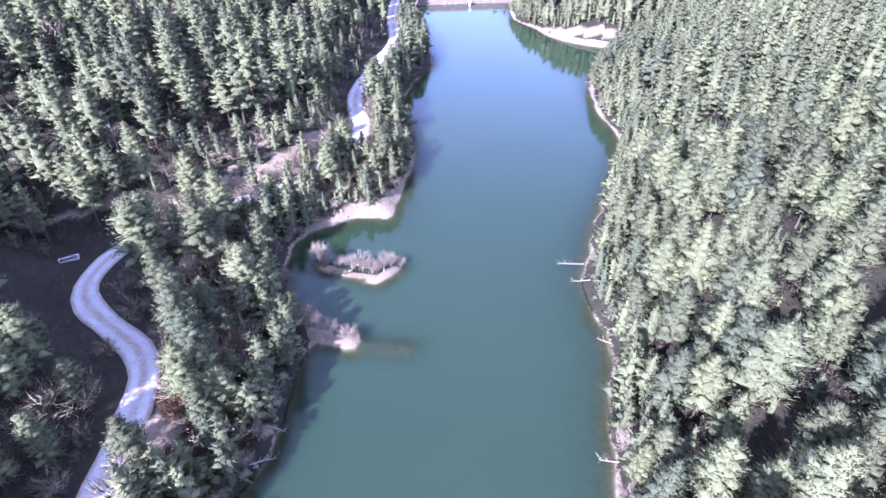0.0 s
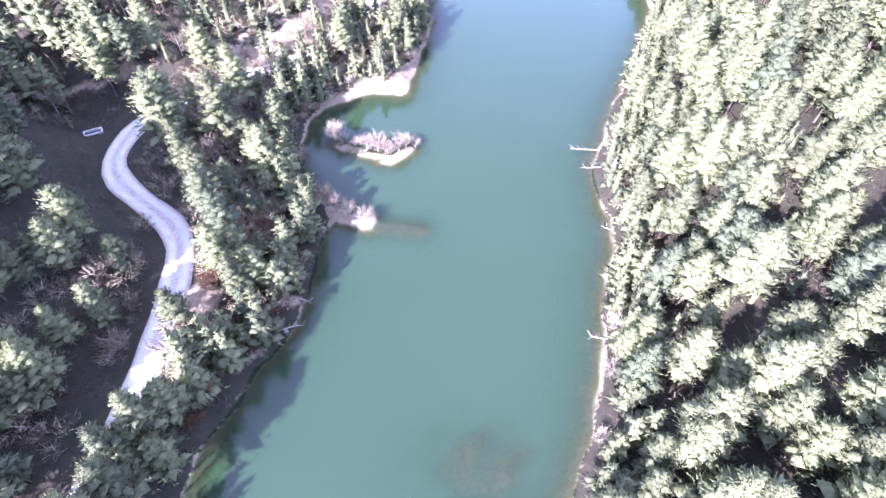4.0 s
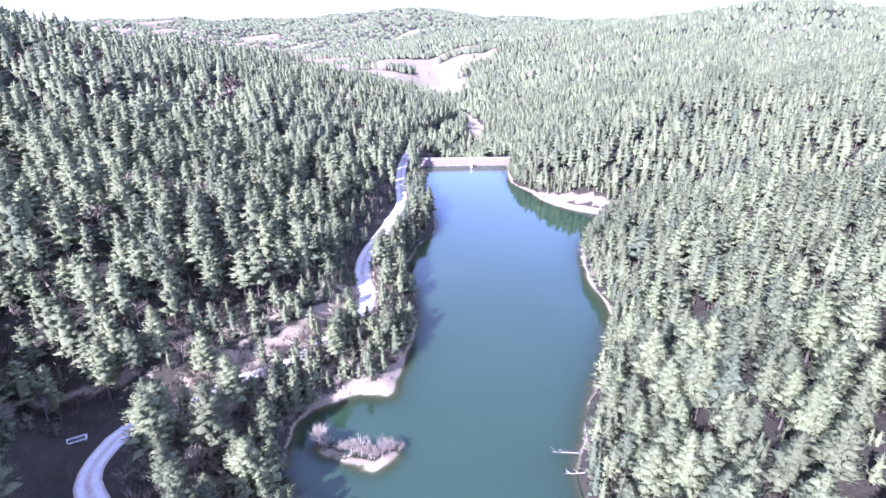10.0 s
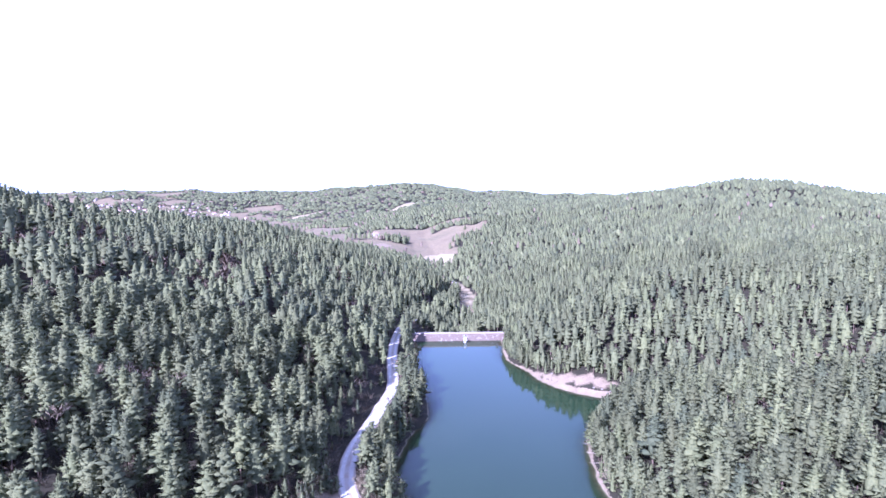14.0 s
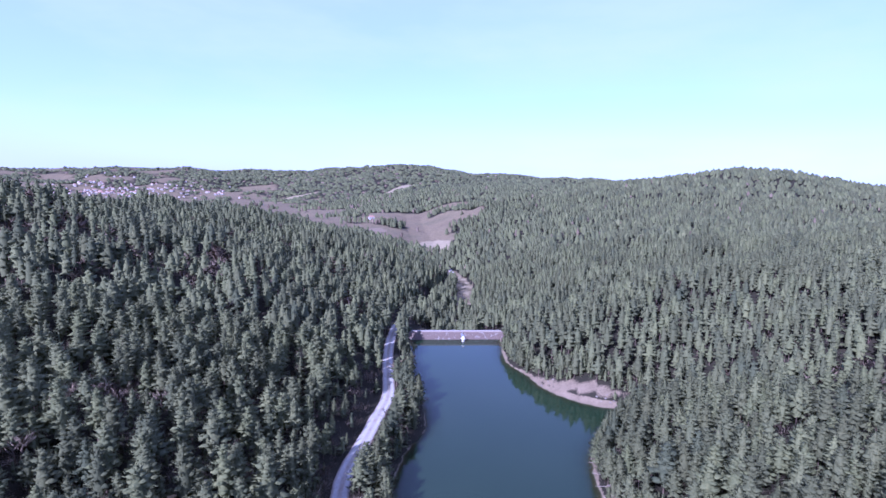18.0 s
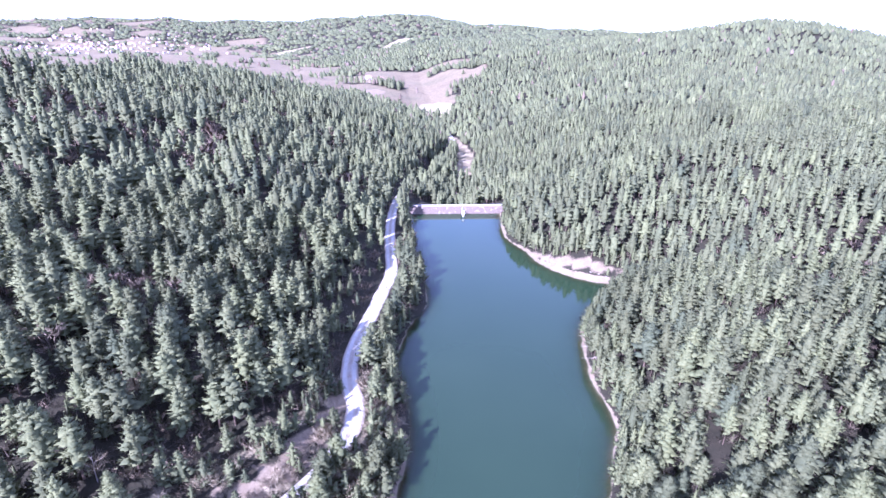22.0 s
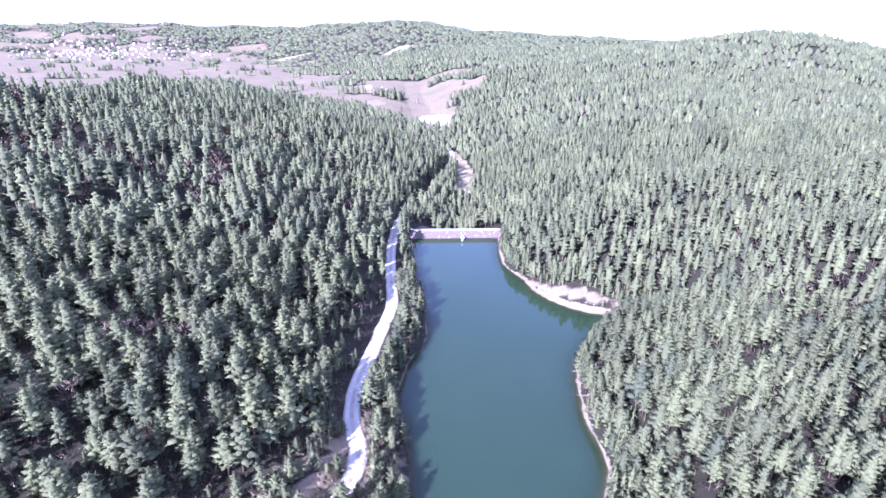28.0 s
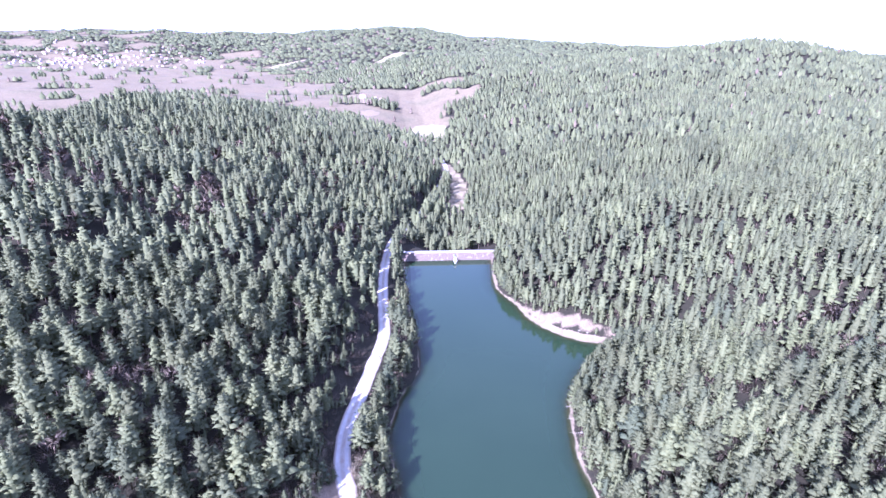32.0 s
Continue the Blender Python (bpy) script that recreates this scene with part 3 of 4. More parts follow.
def build_water():
    gx, gy = np.arange(-62, 125, 1.7), np.arange(-140, 396, 1.7)
    X, Y = (a.ravel() for a in np.meshgrid(gx, gy))
    h, ds, _ = lay_of_land(X, Y)
    f = grid_faces(len(gx), len(gy))
    line = DAM_A[1] + (X - DAM_A[0]) * (DAM_B[1] - DAM_A[1]) / (DAM_B[0] - DAM_A[0])
    keep = ((h < 0.6) & (Y < line + 2))[f].any(axis=1) & (Y < line + 2)[f].all(axis=1)
    murk = 1 - 0.93 * np.exp(-np.maximum(-h, 0) / 0.85)
    me = mesh_of("water", np.stack([X, Y, 0 * X], -1), f[keep], M_WATER, (("murk", murk),), smooth=True)
    tagged(new("water", me), "calm blue-green reservoir water", "water", kind="structure")


def build_road():
    n = len(ROADLINE)
    tang = np.gradient(ROADLINE, axis=0)
    tang /= np.linalg.norm(tang, axis=1)[:, None]
    nor = np.stack([tang[:, 1], -tang[:, 0]], -1)
    offs = np.array([-2.8, -2.4, -1.5, -0.9, -0.3, 0.3, 0.9, 1.5, 2.4, 2.8])
    drop = np.array([-0.45, 0.02, 0.03, -0.03, 0.05, 0.05, -0.03, 0.03, 0.02, -0.45])
    rut = np.array([1.0, 0.75, 0.1, 0.25, 0.6, 0.6, 0.25, 0.1, 0.75, 1.0])
    wob = 1 + 0.10 * waves(ROADLINE[:, 0], ROADLINE[:, 1], 14.0, 61, 2) + 0.2 * step01(ROADLINE[:, 1], 136, 150) - 0.16 * np.exp(-((ROADLINE[:, 1] - 116) / 18) ** 2)
    V = np.concatenate([np.concatenate([ROADLINE + nor * (o * wob)[:, None], (ROAD_Z + d)[:, None]], 1)[:, None] for o, d in zip(offs, drop)], 1)
    me = mesh_of("road", V.reshape(-1, 3), grid_faces(len(offs), n), M_ROAD, (("rut", np.tile(rut, n)),), smooth=True)
    tagged(new("road", me), "narrow pale gravel forest road with wheel ruts", "road", kind="structure")


# ---- plants: meshes as arrays ----
def sprays(base, out, face, size, rng, slim=0.30):
    """Pointed sprays of needles, one triangle each: base points (n, 3), the way each points, the way it faces, sizes."""
    n = len(base)
    along = out + rng.normal(size=(n, 3)) * 0.55
    along /= np.linalg.norm(along, axis=1)[:, None] + 1e-9
    side = np.cross(along, face + rng.normal(size=(n, 3)) * 0.35)
    side /= np.linalg.norm(side, axis=1)[:, None] + 1e-9
    s = (size * rng.uniform(0.65, 1.35, n))[:, None]
    V = np.stack([base - along * s * 0.35 - side * s * slim, base - along * s * 0.35 + side * s * slim, base + along * s * 0.65], 1)
    return V.reshape(-1, 3), np.arange(3 * n).reshape(-1, 3)


def tube(path, radii, sides):
    """A tapered tube along a path; its last ring is a point."""
    path = np.asarray(path, float)
    V, F = [], []
    for i, (p, r) in enumerate(zip(path, radii)):
        d = path[min(i + 1, len(path) - 1)] - path[max(i - 1, 0)]
        d = d / (np.linalg.norm(d) + 1e-9)
        u = np.cross(d, (0.3, 0.9, 0.2))
        u /= np.linalg.norm(u) + 1e-9
        v = np.cross(d, u)
        a = np.arange(sides) * 2 * math.pi / sides
        V.append(p + r * (np.cos(a)[:, None] * u + np.sin(a)[:, None] * v))
    for i in range(len(path) - 1):
        for k in range(sides):
            a, b = i * sides + k, i * sides + (k + 1) % sides
            F += [(a, b, b + sides), (a, b + sides, a + sides)]
    return np.concatenate(V), np.array(F)


def joined(pieces):
    V, F, k = [], [], 0
    for v, f in pieces:
        V.append(v), F.append(f + k)
        k += len(v)
    return np.concatenate(V), np.concatenate(F)


def unit(v):
    return v / (np.linalg.norm(v, axis=-1, keepdims=True) + 1e-9)


def pine_crown(rng, height, radius, boughs, tufts, size, slim=0.2, core=5, rings=4, base=0.34, pointed=0.7, plump=1.0, inner=0.4, lift=0.22):
    """Separate flattened boughs in loose whorls round a slim inner cone, each with needle tufts that point out and up.
    Gives vertices, faces, normals that follow each bough, and a mark for wood."""
    up, pieces, normals = np.array([0, 0, 1.0]), [], []
    if boughs:
        i = np.arange(boughs)
        f = ((i + rng.uniform(0, 1, boughs)) / boughs) ** 0.9
        reach = radius * ((1 - f) ** pointed * np.minimum(1, 0.62 + f * 2.6) + 0.05) * rng.uniform(0.6, 1.15, boughs)
        a = i * 2.4 + rng.uniform(-0.5, 0.5, boughs)
        out = unit(np.stack([np.cos(a), np.sin(a), rng.uniform(-0.15, 0.2, boughs) + 0.45 * f], -1))
        side = unit(np.cross(up, out))
        top = np.cross(out, side)
        long = (0.40 * reach + 0.10 * radius) * plump
        wide = (0.24 * reach + 0.13 * radius) * plump * rng.uniform(0.8, 1.2, boughs)
        tall = 0.62 * wide
        heart = np.stack([0 * f, 0 * f, height * (base + (0.95 - base) * f)], -1) + out * (reach - 0.75 * long)[:, None]

        def on_bough(k, d):
            return out[k] * (d[..., 0:1] * long[k][..., None]) + side[k] * (d[..., 1:2] * wide[k][..., None]) + top[k] * (d[..., 2:3] * tall[k][..., None])

        def facing(k, d):
            return unit(0.8 * (out[k] * d[..., 0:1] + side[k] * d[..., 1:2] + top[k] * d[..., 2:3]) + 0.28 * out[k] + lift * up)

        D = np.array([(1, 0, 0), (0, 1, 0), (-1, 0, 0), (0, -1, 0), (0, 0, 1), (0, 0, -1.0)])
        F = np.array([(0, 1, 4), (1, 2, 4), (2, 3, 4), (3, 0, 4), (1, 0, 5), (2, 1, 5), (3, 2, 5), (0, 3, 5)])
        k = np.repeat(i, 6)
        d = np.tile(D, (boughs, 1))
        solid = 0.85 if tufts else 1.0
        pieces.append((heart[k] + on_bough(k, d * rng.uniform(0.65, 1.2, (len(k), 1)) * solid), (F[None] + 6 * i[:, None, None]).reshape(-1, 3)))
        normals.append(facing(k, d))
        if tufts:
            k = np.repeat(i, tufts)
            d = rng.normal(size=(len(k), 3))
            d = unit(d * np.array([1, 1, 0.8]) + np.array([0.35, 0, 0.25]))
            B = heart[k] + on_bough(k, d * rng.uniform(0.75, 1.25, (len(k), 1)))
            W = 0.75 * out[k] + 0.6 * facing(k, d) + 0.3 * up
            pieces.append(sprays(B, W, facing(k, d), size * (1.15 - 0.4 * f[k]), rng, slim))
            normals.append(np.repeat(unit(facing(k, d) + rng.normal(size=d.shape) * 0.22), 3, axis=0))
    if core:
        f = np.linspace(0, 1, rings)
        turn = np.arange(core)[None] * 2 * math.pi / core + rng.uniform(-0.3, 0.3, (rings, 1))
        wide = (radius * inner * ((1 - f) ** pointed * np.minimum(1.0, 0.62 + f * 2.6) + 0.015))[:, None] * rng.uniform(0.75, 1.25, (rings, core))
        level = height * (base + (0.98 - base) * f)[:, None] + height * 0.035 * rng.uniform(-1, 1, (rings, core))
        V = np.stack([wide * np.cos(turn), wide * np.sin(turn), level], -1).reshape(-1, 3)
        k, row = np.arange(core)[None], core * np.arange(rings - 1)[:, None]
        p, q = (k + row).ravel(), ((k + 1) % core + row).ravel()
        pieces.append((V, np.concatenate([np.stack([p, q, q + core], -1), np.stack([p, q + core, p + core], -1)])))
        normals.append(unit(np.stack([np.cos(turn), np.sin(turn), 0.25 + lift + 0 * turn], -1).reshape(-1, 3)))
    V, F = joined(pieces)
    return V, F, np.concatenate(normals), np.zeros(len(V))


def on_trunk(crown, trunk):
    """One plant of a crown and a trunk, the trunk marked as wood."""
    V, F, N, W = crown
    tv, tf = trunk
    flat = tv * np.array([1, 1, 0])
    return np.concatenate([V, tv]), np.concatenate([F, tf + len(V)]), np.concatenate([N, unit(flat - flat.mean(axis=0))]), np.concatenate([W, np.ones(len(tv))])


def pine_trunk(rng, height, sides, steps):
    f = np.linspace(0, 1, steps)
    k = height / 16
    lean = rng.normal(size=2) * 0.25 * k
    path = np.stack([lean[0] * f ** 2, lean[1] * f ** 2, -0.6 * k + (height * 0.97 + 0.6 * k) * f], -1)
    return tube(path, (0.24 * (1 - f) ** 0.8 + 0.015) * k, sides)


def bare_tree(rng, height, radius, limbs, twigs, size, slim=0.035):
    """A leafless tree: stem and limbs, and the fine twigs apart."""
    wood = [tube([(0, 0, -0.5), (0.1, 0.05, height * 0.35), (0.15, -0.1, height * 0.8)], [0.14, 0.09, 0.02], 5)]
    B, W = [], []
    for i in range(limbs):
        f = rng.uniform(0.2, 0.85)
        a, up = i * 2.4 + rng.uniform(-0.4, 0.4), rng.uniform(0.5, 1.2)
        reach = radius * (1.05 - 0.6 * f) * rng.uniform(0.7, 1.1)
        root = np.array([0.1, 0, height * f * 0.8])
        out = np.array([math.cos(a), math.sin(a), up])
        mid, tip = root + out * reach * 0.5, root + out * reach * np.array([1, 1, 1.15])
        wood.append(tube([root, mid, tip], [0.045, 0.028, 0.008], 3))
        t = rng.uniform(0.3, 1.0, twigs)
        B.append(root + out * (reach * t)[:, None] + rng.normal(size=(twigs, 3)) * 0.12 * radius)
        w = out * 0.7 + np.array([0, 0, 0.5]) + rng.normal(size=(twigs, 3)) * 0.6
        W.append(w / np.linalg.norm(w, axis=1)[:, None])
    B, W = np.concatenate(B), np.concatenate(W)
    n = len(B)
    side = np.cross(W, rng.normal(size=(n, 3)))
    side /= np.linalg.norm(side, axis=1)[:, None] + 1e-9
    s = size * rng.uniform(0.6, 1.4, n)[:, None]
    V = np.stack([B - side * s * slim, B + side * s * slim, B + W * s], 1).reshape(-1, 3)
    return joined(wood), (V, np.arange(3 * n).reshape(-1, 3))


def soft_normals(v, rng):
    """Normals that follow the whole crown, with a little unrest, so that the tufts shade as one soft body."""
    n = v / np.array([np.quantile(np.hypot(v[:, 0], v[:, 1]), 0.9), np.quantile(np.hypot(v[:, 0], v[:, 1]), 0.9), v[:, 2].max()])
    n = np.stack([0.75 * n[:, 0], 0.75 * n[:, 1], 0.9 * (n[:, 2] - 0.35) + 0.5], -1) + rng.normal(size=v.shape) * 0.12
    return n / (np.linalg.norm(n, axis=1)[:, None] + 1e-9)


def woods(name, label, protos, places, heights, tint, mat, seed, category="forest"):
    """Many plants in one mesh: prototypes (verts, faces) of unit scale set at the places."""
    rng = np.random.RandomState(seed)
    n = len(places)
    pick, turn = rng.randint(0, len(protos), n), rng.uniform(0, 6.283, n)
    V, F, T, N, k = [], [], [], [], 0
    wood = []
    for j, proto in enumerate(protos):
        pv, pf = proto[:2]
        m = pick == j
        c, s = np.cos(turn[m])[:, None], np.sin(turn[m])[:, None]
        wide = (heights[m] * rng.uniform(0.9, 1.3, m.sum()))[:, None]
        v = np.stack([(pv[None, :, 0] * c - pv[None, :, 1] * s) * wide, (pv[None, :, 0] * s + pv[None, :, 1] * c) * wide, pv[None, :, 2] * heights[m][:, None]], -1)
        v += places[m][:, None, :]
        F.append((pf[None] + k + len(pv) * np.arange(m.sum())[:, None, None]).reshape(-1, 3))
        V.append(v.reshape(-1, 3))
        T.append(np.repeat(tint[m], len(pv)))
        q = proto[2] if len(proto) > 2 else soft_normals(pv, rng)
        wood.append(np.tile(proto[3] if len(proto) > 2 else np.zeros(len(pv)), m.sum()))
        N.append(np.stack([q[None, :, 0] * c - q[None, :, 1] * s, q[None, :, 0] * s + q[None, :, 1] * c, np.broadcast_to(q[:, 2], (m.sum(), len(pv)))], -1).reshape(-1, 3))
        k += v.shape[0] * v.shape[1]
    me = mesh_of(name, np.concatenate(V), np.concatenate(F), mat, (("tint", np.concatenate(T)), ("wood", np.concatenate(wood))), True, np.concatenate(N))
    return tagged(new(name, me), label, category, kind="stuff")


def scatter(cell, near, far, seed, wedge=47.0):
    """Jittered planting places on land between two ranges from the shore's near end, with height, distances and openness."""
    rng = np.random.RandomState(seed)
    w = far * math.sin(radians(wedge)) + 60
    xs, ys = np.arange(-w, w, cell), np.arange(-75, far + 30, cell)
    X, Y = (a.ravel() for a in np.meshgrid(xs, ys))
    X, Y = X + rng.uniform(-0.46, 0.46, X.size) * cell, Y + rng.uniform(-0.46, 0.46, X.size) * cell
    r, az = np.hypot(X, Y - 20), np.degrees(np.arctan2(np.abs(X), Y + 40))
    m = (r >= near) & (r < far) & ((az < wedge) | ((r < 150) & (Y > -75)))
    X, Y = X[m], Y[m]
    h, ds, dr = lay_of_land(X, Y)
    sand, meadow, straw = openness(X, Y)
    dense = waves(X, Y, 60, 71, 3)
    span = (DAM_B - DAM_A) / np.linalg.norm(DAM_B - DAM_A)
    across = (X - DAM_A[0]) * -span[1] + (Y - DAM_A[1]) * span[0]
    dam = (np.abs(across - 3) < 15) & (X > -27) & (X < 45)
    ok = (ds > 1.6) & (dr > np.where((Y > 128) & (Y < 285) & (X < np.interp(Y, ROADLINE[:, 1], ROADLINE[:, 0])), 7.5, 3.6)) & (np.maximum.reduce([sand, meadow * ((rng.uniform(0, 1, X.size) < 0.993) | (Y < 900)), np.where(Y < 300, 0, straw)]) < 0.4) & ~dam & (dense > -1.4)
    ok &= (ds > 3.0) | (np.hypot((X - 82) / 34, (Y - 284) / 15) > 1)
    ok &= ~((X < -50) & (X > -130) & (Y > 30) & (Y < 108)) | (rng.uniform(0, 1, X.size) < np.where(dr < 11, 0.12, 0.75))
    ok &= ~((dr < 24) & (X > -60) & (X < -26) & (Y > 14) & (Y < 78))  # this bank's trees are placed one by one
    cape = (X > -60) & (X < -10) & (Y > 98) & (Y < 172) & (dr < np.where(X < np.interp(Y, ROADLINE[:, 1], ROADLINE[:, 0]), 13, 60))
    ok &= ~cape | (rng.uniform(0, 1, X.size) < 0.34)
    ok &= ((waves(X, Y, 15, 72, 2) > -0.62) | (X > 0)) & (rng.uniform(0, 1, X.size) < np.where(X > 0, 0.97 if far > 300 else 0.77, 0.82))
    return np.stack([X, Y, h], -1)[ok], ds[ok], dr[ok], rng


def build_woods():
    rng = np.random.RandomState(3)
    near = [on_trunk(pine_crown(rng, 1, rng.uniform(0.22, 0.275), 34, 10, 0.054, 0.17, core=5, base=rng.uniform(0.14, 0.36), pointed=rng.uniform(0.36, 0.72), inner=0.42), pine_trunk(rng, 1, 3, 2)) for _ in range(12)]
    middle = [on_trunk(pine_crown(rng, 1, rng.uniform(0.225, 0.28), 13, 2, 0.080, 0.2, core=4, base=rng.uniform(0.14, 0.36), pointed=rng.uniform(0.36, 0.66), plump=1.25, inner=0.5), pine_trunk(rng, 1, 3, 2)) for _ in range(10)]
    far = [pine_crown(rng, 1, rng.uniform(0.35, 0.42), 5, 0, 0.1, core=4, rings=3, base=0.12, pointed=0.5, plump=1.4, inner=0.7, lift=0.5) for _ in range(8)]
    farther = [pine_crown(rng, 1, rng.uniform(0.50, 0.60), 2, 0, 0.1, core=4, rings=3, base=0.08, pointed=0.5, plump=1.4, inner=0.85, lift=0.8) for _ in range(6)]
    dim = [pine_crown(rng, 1, rng.uniform(1.0, 1.25), 0, 0, 0.1, core=4, rings=3, base=0.02, pointed=0.55, inner=1.0, lift=1.6) for _ in range(4)]
    bare_near, bare_mid = [], []
    for _ in range(4):
        w, t = bare_tree(rng, 1, 0.34, 9, 24, 0.17, 0.05)
        bare_near.append(t)
        bare_mid.append(bare_tree(rng, 1, 0.34, 7, 12, 0.30, 0.10)[1])
    own_pines, own_bare = [], []
    for zone, cell, a, b, protos, bare, seed in (("near", 5.8, 0, 265, near, bare_near, 81), ("middle", 5.8, 265, 680, middle, bare_mid, 82),
                                                ("far", 9.4, 680, 1330, far, None, 83), ("farther", 12.6, 1330, 2150, farther, None, 84), ("farthest", 21.0, 2150, 4200, dim, None, 85)):
        P, ds, dr, rz = scatter(cell, a, b, seed)
        n = len(P)
        H = rz.uniform(11.5, 19.0, n) * np.where((P[:, 0] > 0) & (zone != "near"), 0.92, 1.0) * (0.78 + 0.22 * step01(ds, 2, 14)) * (1 + 0.10 * waves(P[:, 0], P[:, 1], 70, 91, 2))
        H = H * {"near": 1, "middle": 1, "far": 0.92, "farther": 0.9, "farthest": 0.75}[zone]
        uphill = (P[:, 0] < np.interp(P[:, 1], ROADLINE[:, 1], ROADLINE[:, 0])) & (dr < 19)
        H = H * np.where(uphill & (P[:, 1] > 126) & (P[:, 1] < 290) & (np.abs(P[:, 1] - 181) > 13), 0.6, 1)
        tint = np.clip(0.5 + 0.3 * waves(P[:, 0], P[:, 1], 90, 92, 2) + rz.normal(size=n) * 0.19, 0, 1)
        leafless = ((waves(P[:, 0], P[:, 1], 85, 93, 3) + rz.normal(size=n) * 0.25 > 0.7) & (P[:, 0] < 0)) | (rz.uniform(0, 1, n) < 0.022)
        g = far_from(P[:, 0], P[:, 1], [(150, 240), (185, 247), (220, 245), (330, 275)])
        leafless |= (g < 9) & (rz.uniform(0, 1, n) < 0.6)
        g = np.minimum(far_from(P[:, 0], P[:, 1], [(-230, 285), (-212, 302), (-180, 330), (-146, 310), (-120, 335)]), far_from(P[:, 0], P[:, 1], [(140, 216), (165, 211), (205, 214), (260, 232)]) * 2.5)
        leafless |= (g < 20) & (rz.uniform(0, 1, n) < 0.5)
        leafless |= (P[:, 0] > -62) & (P[:, 0] < -22) & (P[:, 1] > 62) & (P[:, 1] < 128) & (rz.uniform(0, 1, n) < 0.35)
        if zone == "near":
            stretch = (P[:, 1] > 8) & (P[:, 1] < 140) & (P[:, 0] > -110) & (P[:, 0] < 110)
            pines, bares = np.where(stretch & ~leafless)[0], np.where(stretch & leafless)[0]
            pines = pines[np.argsort(np.hypot(P[pines, 0] - 6, P[pines, 1] - 38))][:266]
            bares = bares[np.argsort(ds[bares])][:45]
            own_pines = [(P[i], H[i]) for i in pines]
            for x, y, tall in BANK_TREES:
                own_pines.append((np.array((x, y, lay_of_land(np.array([x]), np.array([y]))[0][0])), tall))
            own_bare = [(P[i], H[i] * 0.6) for i in bares]
            left = np.ones(n, bool)
            left[pines] = left[bares] = False
            P, H, tint, leafless, ds = P[left], H[left], tint[left], leafless[left], ds[left]
        m = ~leafless
        woods("pine_woods_" + zone, "dense evergreen pine forest on the hillsides", protos, P[m], H[m], tint[m], M_WOODS, seed + 100)
        if leafless.any():
            lb = bare if bare else protos
            woods("bare_woods_" + zone, "leafless brownish broadleaf trees among the pines", lb, P[leafless], H[leafless] * (0.62 if bare else 0.8), tint[leafless], M_TWIG_WOODS, seed + 200)
    return own_pines, own_bare


def build_own_trees(pines, bares):
    rng = np.random.RandomState(7)
    kinds = []
    for k in range(8):
        h, r = 16.0, rng.uniform(3.7, 4.6)
        v, f, q, _ = pine_crown(rng, h, r, 50, 42, 0.60, 0.15, core=7, rings=5, base=rng.uniform(0.12, 0.32), pointed=rng.uniform(0.36, 0.72), inner=0.38)
        crown = mesh_of("crown", v, f, M_NEEDLE, (), True, q)
        trunk = mesh_of("trunk", *pine_trunk(rng, h, 6, 6), M_BARK)
        kinds.append((h, crown, trunk))
    for i, (p, h) in enumerate(pines):
        k = rng.randint(len(kinds))
        h0, crown, trunk = kinds[k]
        s = h / h0
        e = thing("pine_tree", "tall green pine tree with a ragged crown", "tree", group="pine trees on the banks")
        e.matrix_world = pose(*p, rng.uniform(-2, 2), rng.uniform(-2, 2), rng.uniform(0, 360)) @ Matrix.Diagonal((s * rng.uniform(0.9, 1.15),) * 2 + (s, 1))
        for nm, me in (("trunk", trunk), ("crown", crown)):
            o = new(nm, me)
            o.parent = e
    kinds = []
    for k in range(4):
        wood, twigs = bare_tree(rng, 9.0, 3.0, 12, 60, 1.1, 0.022)
        kinds.append((mesh_of("trunk", *wood, M_BARK_GREY), mesh_of("crown", *twigs, M_TWIG)))
    for p, h in bares:
        trunk, crown = kinds[rng.randint(len(kinds))]
        e = thing("bare_tree", "leafless broadleaf tree with pinkish-grey twigs", "tree", group="bare trees on the banks")
        s = h / 9.0
        e.matrix_world = pose(*p, 0, 0, rng.uniform(0, 360)) @ Matrix.Diagonal((s, s, s, 1))
        for nm, me in (("trunk", trunk), ("crown", crown)):
            o = new(nm, me)
            o.parent = e


